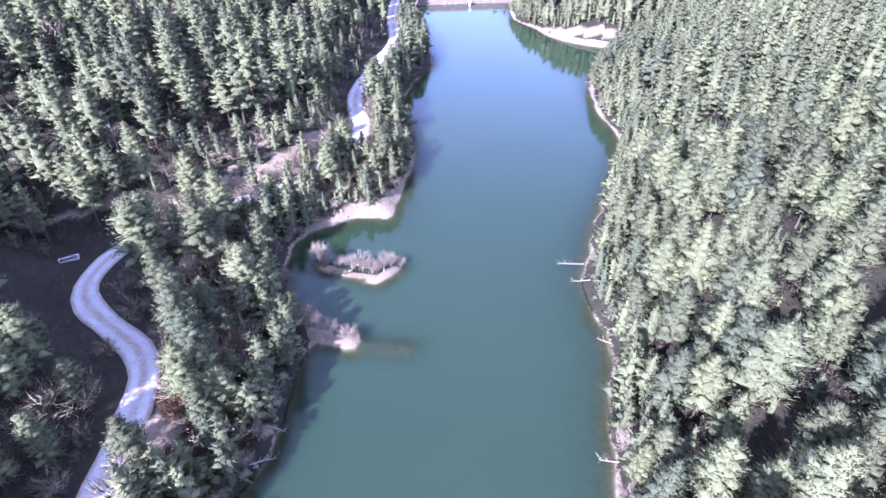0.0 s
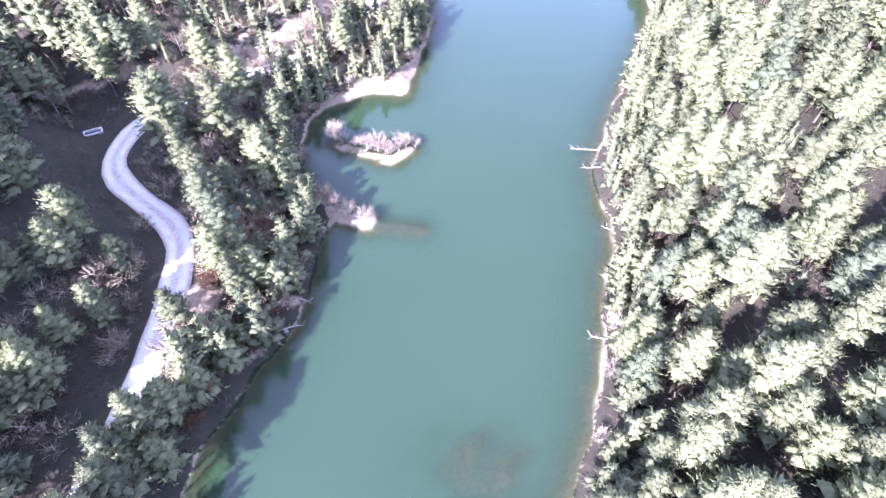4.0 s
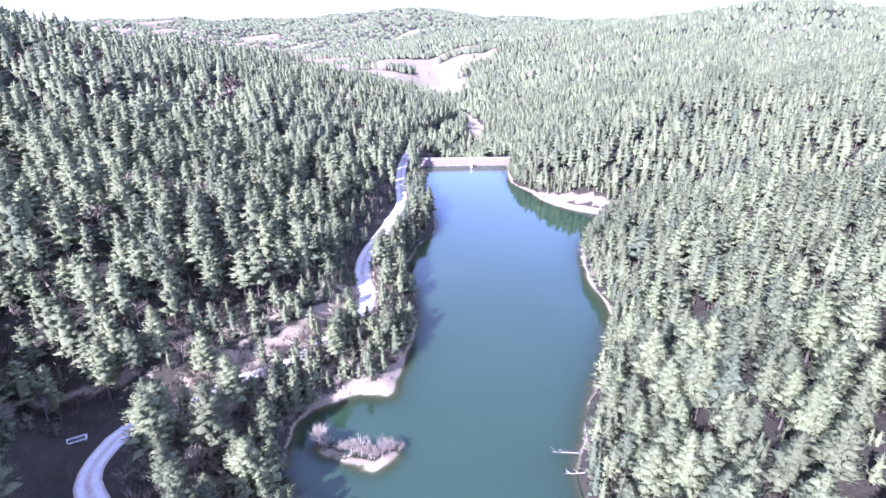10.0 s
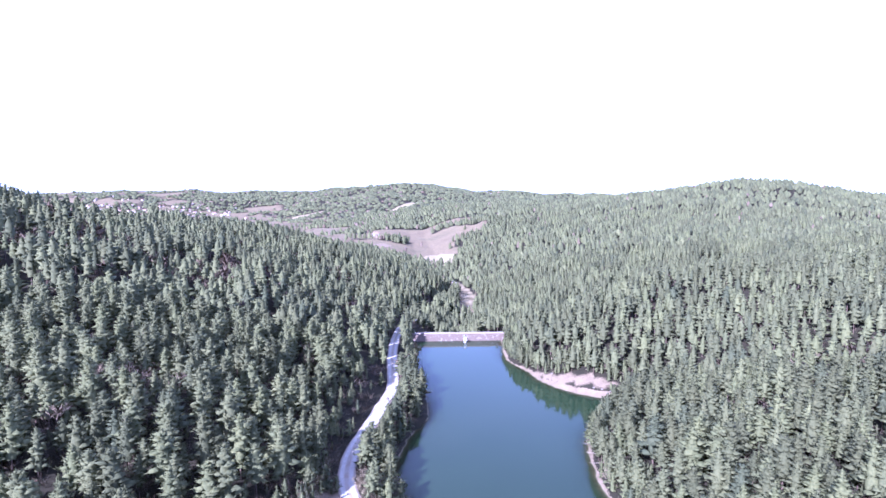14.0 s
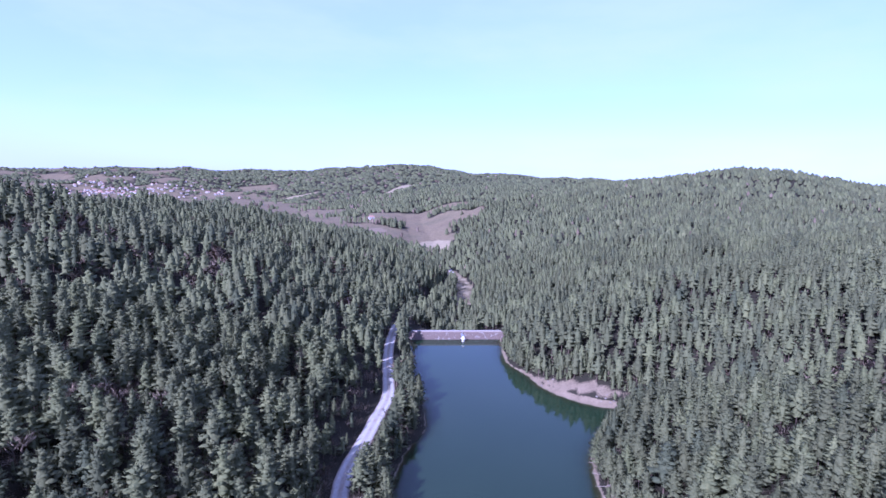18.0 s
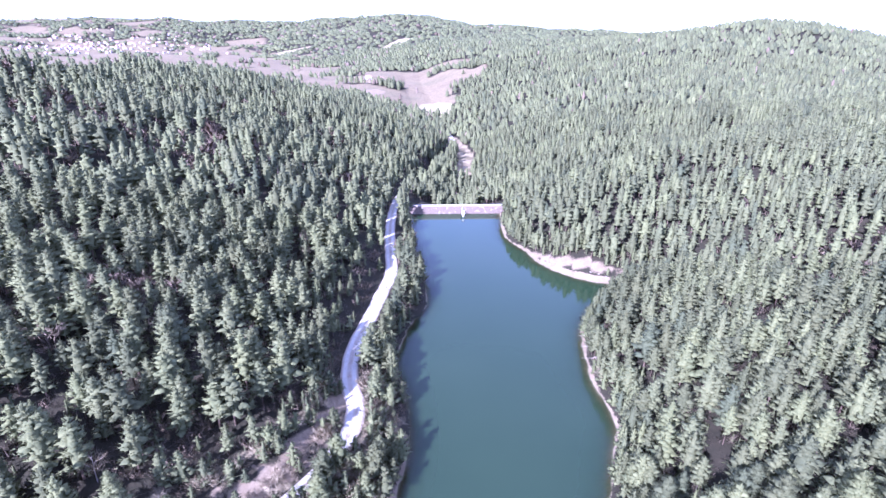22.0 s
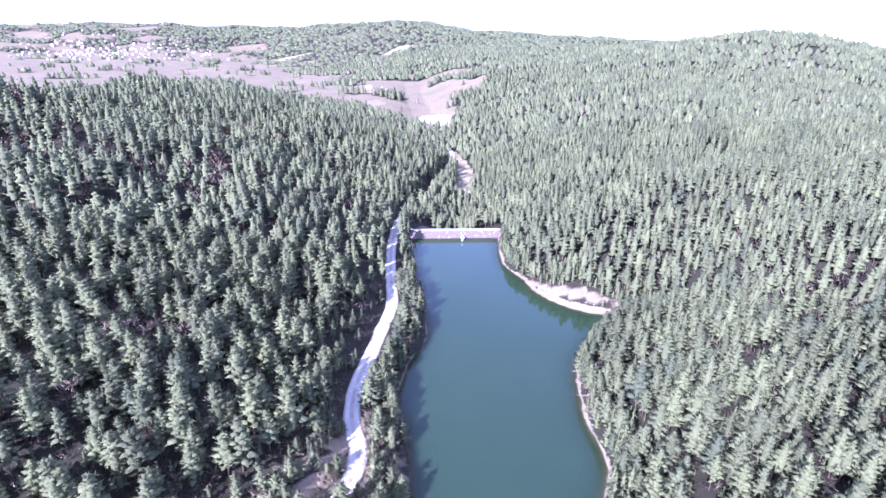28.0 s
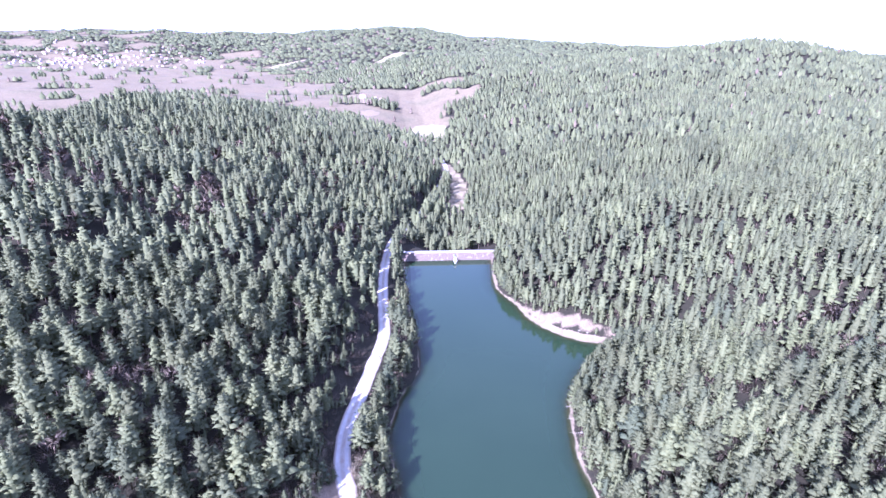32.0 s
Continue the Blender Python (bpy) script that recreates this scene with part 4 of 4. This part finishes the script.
def build_shore_growth():
    """Young pines at the water's edge, and low undergrowth under the near trees."""
    rng = np.random.RandomState(17)
    young = [on_trunk(pine_crown(rng, 1, rng.uniform(0.25, 0.34), 18, 9, 0.085, 0.18, base=0.04, pointed=0.6), pine_trunk(rng, 1, 3, 2)) for _ in range(6)]
    X, Y = rng.uniform(-60, 120, 14000), rng.uniform(0, 390, 14000)
    h, ds, dr = lay_of_land(X, Y)
    sand = openness(X, Y)[0]
    ok = (ds > 0.7) & (ds < 6) & (dr > 3.8) & (sand < 0.4) & (np.hypot((X - 84) / 34, (Y - 284) / 14) > 1) & (np.hypot((X + 20) / 13, (Y - 117) / 8) > 1) & (Y < 372)
    ok &= (rng.uniform(0, 1, X.size) < np.where(X > 0, 0.62, np.where(Y < 112, 0.5, 0.2)))
    P = np.stack([X, Y, h], -1)[ok]
    n = len(P)
    woods("shore_pines", "young pines crowding the water's edge", young, P, rng.uniform(5.0, 12, n), np.clip(rng.normal(0.55, 0.25, n), 0, 1), M_WOODS, 18)
    X, Y = rng.uniform(-64, -11, 1700), rng.uniform(20, 176, 1700)
    h, ds, dr = lay_of_land(X, Y)
    sand = openness(X, Y)[0]
    ok = (ds > 3.2) & (ds < 30) & (dr > 3.4) & (sand < 0.6) & (dr < 24)
    P = np.stack([X, Y, h], -1)[ok]
    n = len(P)
    pick = rng.uniform(0, 1, n)
    m = (pick < 0.34) & (P[:, 1] > 96)
    woods("bank_pines", "young pines on the bank below the road", young, P[m], rng.uniform(3.5, 9, m.sum()), np.clip(rng.normal(0.55, 0.25, m.sum()), 0, 1), M_WOODS, 27)
    m = pick > 0.45
    brush = [bare_tree(rng, 1, 0.55, 9, 22, 0.3, 0.026)[1] for _ in range(4)]
    woods("bank_brush", "pale leafless brush on the bank below the road", brush, P[m], rng.uniform(2.2, 5.5, m.sum()), rng.uniform(0.5, 1, m.sum()), M_BRUSH, 28, "shrubs")
    X, Y = rng.uniform(-72, -26, 900), rng.uniform(96, 152, 900)
    h, ds, dr = lay_of_land(X, Y)
    ok = (dr > 2.7) & (dr < 7.5) & (ds > 2)
    P = np.stack([X, Y, h], -1)[ok]
    n = len(P)
    pick = rng.uniform(0, 1, n)
    uphill = P[:, 0] < np.interp(P[:, 1], ROADLINE[:, 1], ROADLINE[:, 0])
    m = (pick < 0.28) & ~uphill
    woods("roadside_pines", "young pines between the road and the lake", young, P[m], rng.uniform(5, 10, m.sum()), np.clip(rng.normal(0.55, 0.25, m.sum()), 0, 1), M_WOODS, 45)
    m = pick > np.where(uphill, 0.75, 0.5)
    woods("roadside_brush", "pale leafless brush along the road", brush, P[m], rng.uniform(1.8, 4.8, m.sum()), rng.uniform(0.5, 1, m.sum()), M_BRUSH, 46, "shrubs")
    X, Y = rng.uniform(-150, 190, 6800), rng.uniform(-10, 270, 6800)
    h, ds, dr = lay_of_land(X, Y)
    ok = (ds > 2.5) & (dr > 4.2) & (openness(X, Y)[0] < 0.4) & (np.degrees(np.arctan2(np.abs(X), Y + 40)) < 47) & ~((X < -48) & (Y < 108) & (dr < 12))
    P = np.stack([X, Y, h], -1)[ok]
    n = len(P)
    pick = rng.uniform(0, 1, n)
    m = pick < 0.5
    woods("young_pines", "young pines growing under the tall ones", [on_trunk(pine_crown(rng, 1, rng.uniform(0.24, 0.32), 10, 7, 0.11, 0.2, core=4, base=0.08, pointed=0.7), pine_trunk(rng, 1, 3, 2)) for _ in range(5)], P[m], rng.uniform(2.5, 7.5, m.sum()), np.clip(rng.normal(0.5, 0.25, m.sum()), 0, 1), M_WOODS, 43)
    m = pick > 0.55
    woods("thicket", "leafless pinkish-brown thicket between the pines", [bare_tree(rng, 1, 0.62, 8, 13, 0.36, 0.03)[1] for _ in range(5)], P[m], rng.uniform(1.8, 4.6, m.sum()), rng.uniform(0.4, 1, m.sum()), M_TWIG_WOODS, 44, "shrubs")
    X, Y = rng.uniform(52, 112, 520), rng.uniform(274, 316, 520)
    h, ds, dr = lay_of_land(X, Y)
    ok = (ds > 4) & (ds < 26) & (openness(X, Y)[0] < 0.35)
    P = np.stack([X, Y, h], -1)[ok]
    n = len(P)
    m = rng.uniform(0, 1, n) < 0.55
    woods("cove_pines", "young pines at the forest's edge above the beach", young, P[m], rng.uniform(3.5, 9, m.sum()), np.clip(rng.normal(0.6, 0.2, m.sum()), 0, 1), M_WOODS, 47)
    woods("cove_brush", "pale dry brush above the beach", brush, P[~m], rng.uniform(1.2, 3.0, (~m).sum()), rng.uniform(0.5, 1, (~m).sum()), M_BRUSH, 48, "shrubs")
    low = [bare_tree(rng, 1, 0.8, 6, 11, 0.42, 0.014)[1] for _ in range(6)]
    X, Y = rng.uniform(-150, 150, 9000), rng.uniform(-20, 240, 9000)
    h, ds, dr = lay_of_land(X, Y)
    sand = openness(X, Y)[0]
    ok = (ds > 0.8) & (dr > 3.4) & (sand < 0.5)
    ok &= (ds < 60) & (np.degrees(np.arctan2(np.abs(X), Y + 40)) < 50)
    scrub = (X < -48) & (X > -125) & (Y > 15) & (Y < 112) & (dr > 4) & (sand < 0.5)
    ok |= scrub
    P = np.stack([X, Y, h - 0.1], -1)[ok]
    n = len(P)
    woods("undergrowth", "low leafless brown undergrowth", low, P, rng.uniform(0.8, 2.4, n) * (1 + 0.2 * scrub[ok]), np.clip(rng.normal(0.5, 0.3, n), 0, 1), M_TWIG_WOODS, 19, "shrubs")


def height_at(x, y):
    h, ds, _ = lay_of_land(np.array([float(x)]), np.array([float(y)]))
    return float(h[0]), float(ds[0])


def build_bushes():
    rng = np.random.RandomState(23)
    kinds = []
    for k in range(4):
        wood, twigs = bare_tree(rng, 2.4, 1.5, 13, 34, 0.75, 0.03)
        wood[0][:, :2] *= 0.9
        kinds.append((mesh_of("stem", *wood, M_DEADWOOD), mesh_of("crown", *twigs, M_BUSH)))
    dry = [(k[0], mesh_of("crown", *bare_tree(rng, 2.2, 1.5, 13, 40, 0.6, 0.06)[1], M_DRY)) for k in kinds[:2]]
    spots = [(-29.5, 97.2, 1.3), (-27.4, 95.4, 1.0), (-24.5, 94.6, 0.8), (-21.3, 94.0, 1.2), (-19.0, 93.8, 1.35), (-16.8, 92.6, 1.1), (-14.2, 92.6, 1.25), (-12.6, 94.2, 1.0), (-10.6, 95.2, 0.8),
             (-29.5, 75.5, 1.2), (-27.3, 74.6, 1.4), (-25.0, 73.8, 1.1), (-22.2, 73.0, 1.0), (-18.6, 71.4, 1.0), (-17.4, 70.4, 0.7)]
    for x, y in ((-29, 50), (-31, 44), (-28.5, 58), (-29.5, 66), (-35.5, 88), (-38.5, 96), (-38, 106), (-33, 112), (-29, 115.5), (-24, 119.5), (-14, 128), (-12.5, 150), (-15, 172), (-19, 200), (-15.5, 226),
                 (31.6, 76), (31, 84), (32.5, 95), (57.5, 186), (58.5, 196), (59.5, 206), (60.5, 216), (26.5, 48), (24.5, 40), (21.5, 29)):
        spots.append((x + rng.uniform(-0.5, 0.5), y + rng.uniform(-1, 1), rng.uniform(0.8, 1.3)))
    for x, y, s in spots:
        stems, twigs = kinds[rng.randint(4)]
        e = thing("bush", "pale leafless waterside bush of fine twigs", "bush", group="waterside bushes")
        e.matrix_world = pose(x, y, height_at(x, y)[0] - 0.12, 0, 0, rng.uniform(0, 360)) @ Matrix.Diagonal((s * 1.25, s * 1.25, s * 1.35, 1))
        for nm, me in (("stem", stems), ("crown", twigs)):
            new(nm, me).parent = e
    for i in range(70):
        x, y = rng.uniform(-43, -30), rng.uniform(22, 66)
        h, ds = height_at(x, y)
        if ds < 1.5 or h < 0.6:
            continue
        s = rng.uniform(0.9, 1.7)
        e = thing("dry_shrub", "rust-brown shrub with withered leaves", "shrub", group="dry shrubs under the road")
        e.matrix_world = pose(x, y, h - 0.1, 0, 0, rng.uniform(0, 360)) @ Matrix.Diagonal((s, s, s * 0.9, 1))
        stems, twigs = dry[i % 2]
        for nm, me in (("stem", stems), ("crown", twigs)):
            new(nm, me).parent = e


def build_fallen_trees():
    """Bleached trunks that lie from the bank into the water."""
    rng = np.random.RandomState(29)
    for x, y, ang, length in ((30.6, 95.5, 176, 6.0), (30.4, 88.8, 183, 4.5), (30.6, 71.0, 150, 2.6), (58.6, 184, 170, 5.5), (58.9, 192, 188, 4.5),
                              (58.8, 199, 178, 5.0), (59.5, 207, 165, 4.5), (60.8, 216, 184, 5.0), (-29.5, 45.5, 20, 4.0), (-28.6, 52.0, -15, 3.4), (25.6, 46.5, 170, 3.0)):
        h, ds = height_at(x, y)
        e = thing("fallen_tree", "bleached dead tree lying from the bank into the water", "dead tree", pose(x, y, max(h, 0.25) + 0.05, 0, 0, ang), group="fallen trees on the shore")
        k = length
        me = mesh_of("trunk", *tube([(0, 0, 0), (k * 0.5, 0.1, -0.05), (k, -0.1, -0.25)], [0.11, 0.08, 0.02], 6), M_DEADWOOD)
        new("trunk", me).parent = e
        for i in range(7):
            t = rng.uniform(0.3, 0.95) * k
            a = rng.choice([-1, 1]) * rng.uniform(0.5, 1.1)
            b = rng.uniform(0.6, 1.6)
            me = mesh_of("branch", *tube([(t, 0, -0.05), (t + b * math.cos(a) * 0.6, b * math.sin(a) * 0.6, 0.15), (t + b * math.cos(a), b * math.sin(a), 0.35)], [0.032, 0.022, 0.008], 4), M_DEADWOOD)
            new("branch", me).parent = e


def build_basin():
    """The small open concrete basin beside the road's bend."""
    x, y = -81.0, 90.6
    h = height_at(x, y)[0]
    e = thing("water_basin", "pale open concrete basin standing beside the road", "basin", pose(x, y, h - 0.1, 0, 0, 32))
    part("floor_slab", box(bmesh.new(), -1.9, 1.9, -0.95, 0.95, 0.0, 0.18), M_CONCRETE, e)
    for x0, x1, y0, y1 in ((-1.9, 1.9, -0.95, -0.7), (-1.9, 1.9, 0.7, 0.95), (-1.9, -1.65, -0.7, 0.7), (1.65, 1.9, -0.7, 0.7)):
        part("side_wall", box(bmesh.new(), x0, x1, y0, y1, 0.18, 0.8), M_CONCRETE, e)
    part("water_surface", box(bmesh.new(), -1.62, 1.62, -0.67, 0.67, 0.2, 0.45), M_GLASSY, e, "dark standing water")


def build_rocks():
    rng = np.random.RandomState(31)
    kinds = []
    for k in range(5):
        bm = bmesh.new()
        bmesh.ops.create_icosphere(bm, subdivisions=2, radius=0.5)
        for v in bm.verts:
            v.co *= 1 + 0.35 * noise.noise(v.co * 2.2 + Vector((k * 7.0, 0, 0)))
            v.co.z *= 0.6
        me = bpy.data.meshes.new("rock")
        bm.to_mesh(me)
        bm.free()
        me.materials.append(M_ROCK)
        kinds.append(me)
    zones = ((-24, 115, 9, 4, 22), (-20, 92, 8, 2, 10), (80, 275, 22, 4, 26), (74, 309, 6, 5, 8), (56, 300, 6, 8, 10), (-45, 128, 9, 9, 16), (27, 55, 5, 12, 12), (-30, 50, 4, 10, 10), (58, 195, 3, 14, 10))
    for cx, cy, rx, ry, count in zones:
        for _ in range(count):
            x, y = cx + rng.normal() * rx * 0.6, cy + rng.normal() * ry * 0.6
            h, ds = height_at(x, y)
            if h < 0.05 or ds > 14:
                continue
            s = rng.uniform(0.4, 1.3)
            o = new("rock", kinds[rng.randint(5)])
            o.matrix_world = pose(x, y, h + 0.06 * s, 0, 0, rng.uniform(0, 360)) @ Matrix.Diagonal((s * 1.2, s, s, 1))
            tagged(o, "rough pale stone on the bare bank", "rock", "rocks on the banks")


def build_weed():
    """Dark sunken brushwood on the shoals."""
    rng = np.random.RandomState(37)
    V, F = [], []
    for cx, cy, rx, ry, count in ((3.2, 28.0, 2.6, 0.8, 80), (6.2, 26.6, 3.0, 0.7, 90), (8.6, 24.6, 1.6, 0.9, 60), (4.6, 24.4, 2.2, 1.6, 70), (1.4, 24.8, 1.0, 1.6, 30), (-12.5, 70.2, 4.8, 1.1, 420), (-13, 78, 3.0, 1.2, 120)):
        for _ in range(count):
            a = rng.uniform(0, 6.283)
            q = rng.uniform(0, 1) ** 0.5
            x, y, d, k = cx + rx * q * math.cos(a), cy + ry * q * math.sin(a), rng.uniform(0, 6.283), rng.uniform(0.4, 1.3)
            z = -rng.uniform(0.02, 0.16)
            V.append(((x, y, z), (x + 0.10 * math.sin(d), y - 0.10 * math.cos(d), z - 0.06), (x + k * math.cos(d), y + k * math.sin(d), z - rng.uniform(-0.04, 0.15))))
    V = np.array(V).reshape(-1, 3)
    me = mesh_of("sunken_brushwood", V, np.arange(len(V)).reshape(-1, 3), M_BARK)
    tagged(new("sunken_brushwood", me), "dark sunken twigs under shallow water", "water weed", kind="stuff")


def build_village():
    """White houses with clay roofs on the far slope, and some farms in the basin."""
    rng = np.random.RandomState(41)
    kinds = []
    for w, d, h in ((9, 8, 5.5), (11, 9, 6.0), (8, 7, 3.2), (14, 9, 6.5)):
        bm = box(bmesh.new(), -w / 2, w / 2, -d / 2, d / 2, -2.0, h)
        wall = bpy.data.meshes.new("wall")
        bm.to_mesh(wall)
        bm.free()
        wall.materials.append(M_PLASTER)
        r = w * 0.24
        V = [(-w / 2 - 0.5, -d / 2 - 0.5, h), (w / 2 + 0.5, -d / 2 - 0.5, h), (w / 2 + 0.5, d / 2 + 0.5, h), (-w / 2 - 0.5, d / 2 + 0.5, h), (-w / 2 + d * 0.3, 0, h + r), (w / 2 - d * 0.3, 0, h + r)]
        F = [(0, 1, 5), (0, 5, 4), (1, 2, 5), (2, 3, 4), (2, 4, 5), (3, 0, 4), (0, 2, 1), (0, 3, 2)]
        roof = mesh_of("roof", np.array(V), np.array(F), M_TILE)
        win = box(bmesh.new(), -0.6, 0.6, -0.06, 0.06, 0, 1.3)
        pane = bpy.data.meshes.new("window")
        win.to_mesh(pane)
        win.free()
        pane.materials.append(M_GLASSY)
        kinds.append((wall, roof, pane, w, d, h))
    spots = []
    for _ in range(210):
        az = radians(rng.choice([-34.5, -32.0, -30.5, -27.0, -23.5], p=(0.2, 0.3, 0.2, 0.2, 0.1)) + rng.normal() * 1.9)
        r = 2860 + rng.normal() * 170
        spots.append((r * math.sin(az), 20 + r * math.cos(az)))
    spots += [(-172 + 26 * i + rng.normal() * 6, 1330 + rng.normal() * 40) for i in range(3)]
    spots += [(220 + rng.normal() * 40, 3050 + rng.normal() * 25) for _ in range(6)]
    xs, ys = np.array(spots).T
    hs = lay_of_land(xs, ys)[0]
    for x, y, z in zip(xs, ys, hs):
        wall, roof, pane, w, d, h = kinds[rng.choice(4, p=(0.4, 0.3, 0.15, 0.15))]
        e = thing("house", "small white village house with a clay-tiled hipped roof", "house", pose(x, y, z, 0, 0, rng.uniform(-40, 40)), group="village houses")
        for nm, me in (("wall", wall), ("roof", roof)):
            new(nm, me).parent = e
        for k in (-1, 1):
            o = new("window", pane)
            o.parent = e
            o.location = (k * w * 0.25, -d / 2 - 0.03, 1.2)


def prism(profile, a, b):
    """A bmesh of a profile (offset across, height) drawn from a to b in the plan."""
    bm = bmesh.new()
    d = (b - a) / np.linalg.norm(b - a)
    nrm = np.array([-d[1], d[0]])
    rings = [[bm.verts.new((q[0] + nrm[0] * o, q[1] + nrm[1] * o, z)) for o, z in profile] for q in (a, b)]
    k = len(profile)
    for i in range(k):
        bm.faces.new((rings[0][i], rings[0][(i + 1) % k], rings[1][(i + 1) % k], rings[1][i]))
    bm.faces.new(rings[0][::-1]), bm.faces.new(rings[1])
    bmesh.ops.recalc_face_normals(bm, faces=bm.faces)
    return bm


def box(bm, x0, x1, y0, y1, z0, z1, m=Matrix()):
    c = Matrix.Translation(((x0 + x1) / 2, (y0 + y1) / 2, (z0 + z1) / 2)) @ Matrix.Diagonal((x1 - x0, y1 - y0, z1 - z0, 1))
    bmesh.ops.create_cube(bm, size=1.0, matrix=m @ c)
    return bm


def build_dam():
    dam = thing("dam", "low stone-faced embankment dam with a pale crest road and parapet", "dam", kind="structure")
    part("embankment", prism([(-11, -8), (-2.6, 4.3), (2.6, 4.3), (30, -17), (10, -22)], DAM_A, DAM_B), M_GROUND, dam)
    part("facing", prism([(-11.6, -8), (-3.2, 4.35), (-2.55, 4.35), (-10.9, -8)], DAM_A, DAM_B), M_FACING, dam, "stone facing with pale lime streaks")
    part("crest_road", prism([(-1.6, 4.32), (-1.6, 4.42), (1.6, 4.42), (1.6, 4.32)], DAM_A, DAM_B), M_ROAD, dam, "pale gravel crest road")
    part("parapet", prism([(-2.9, 4.37), (-2.9, 5.25), (-2.45, 5.25), (-2.45, 4.37)], DAM_A, DAM_B), M_PARAPET, dam, "pale concrete parapet")
    d = (DAM_B - DAM_A) / np.linalg.norm(DAM_B - DAM_A)
    n = np.array([d[1], -d[0]])
    at = DAM_A + d * 43.5 + n * 11.0
    ang = math.degrees(math.atan2(d[1], d[0]))
    tower = thing("intake_tower", "small white intake tower with a railed footbridge to the dam", "tower", pose(at[0], at[1], 0, 0, 0, ang))
    bm = bmesh.new()
    bmesh.ops.create_cone(bm, cap_ends=True, segments=16, radius1=0.9, radius2=0.85, depth=6.5, matrix=pose(0, 0, -1.4))
    part("shaft", bm, M_CONCRETE, tower)
    part("platform", box(bmesh.new(), -1.2, 1.2, -1.2, 1.8, 1.85, 2.15), M_WHITE, tower)
    part("housing", box(bmesh.new(), -0.7, 0.7, -0.6, 0.6, 2.15, 3.9), M_WHITE, tower, "white gate housing")
    part("housing_roof", box(bmesh.new(), -0.9, 0.9, -0.8, 0.8, 3.9, 4.05), M_STEEL, tower)
    part("footbridge", box(bmesh.new(), -0.6, 0.6, 1.8, 8.6, 1.9, 2.1, Matrix.Rotation(radians(12), 4, "X")), M_STEEL, tower)
    for sx_ in (-0.58, 0.58):
        bm = box(bmesh.new(), sx_ - 0.03, sx_ + 0.03, 1.8, 8.6, 3.0, 3.06, Matrix.Rotation(radians(12), 4, "X"))
        part("rail", bm, M_STEEL, tower)
        for i in range(6):
            y = 1.9 + i * 1.3
            part("rail_post", box(bmesh.new(), sx_ - 0.03, sx_ + 0.03, y, y + 0.06, 2.08, 3.02, Matrix.Rotation(radians(12), 4, "X")), M_STEEL, tower)


build_ground()
build_water()
build_road()
build_dam()
own_pines, own_bare = build_woods()
build_own_trees(own_pines, own_bare)
build_shore_growth()
build_bushes()
build_fallen_trees()
build_basin()
build_rocks()
build_weed()
build_village()
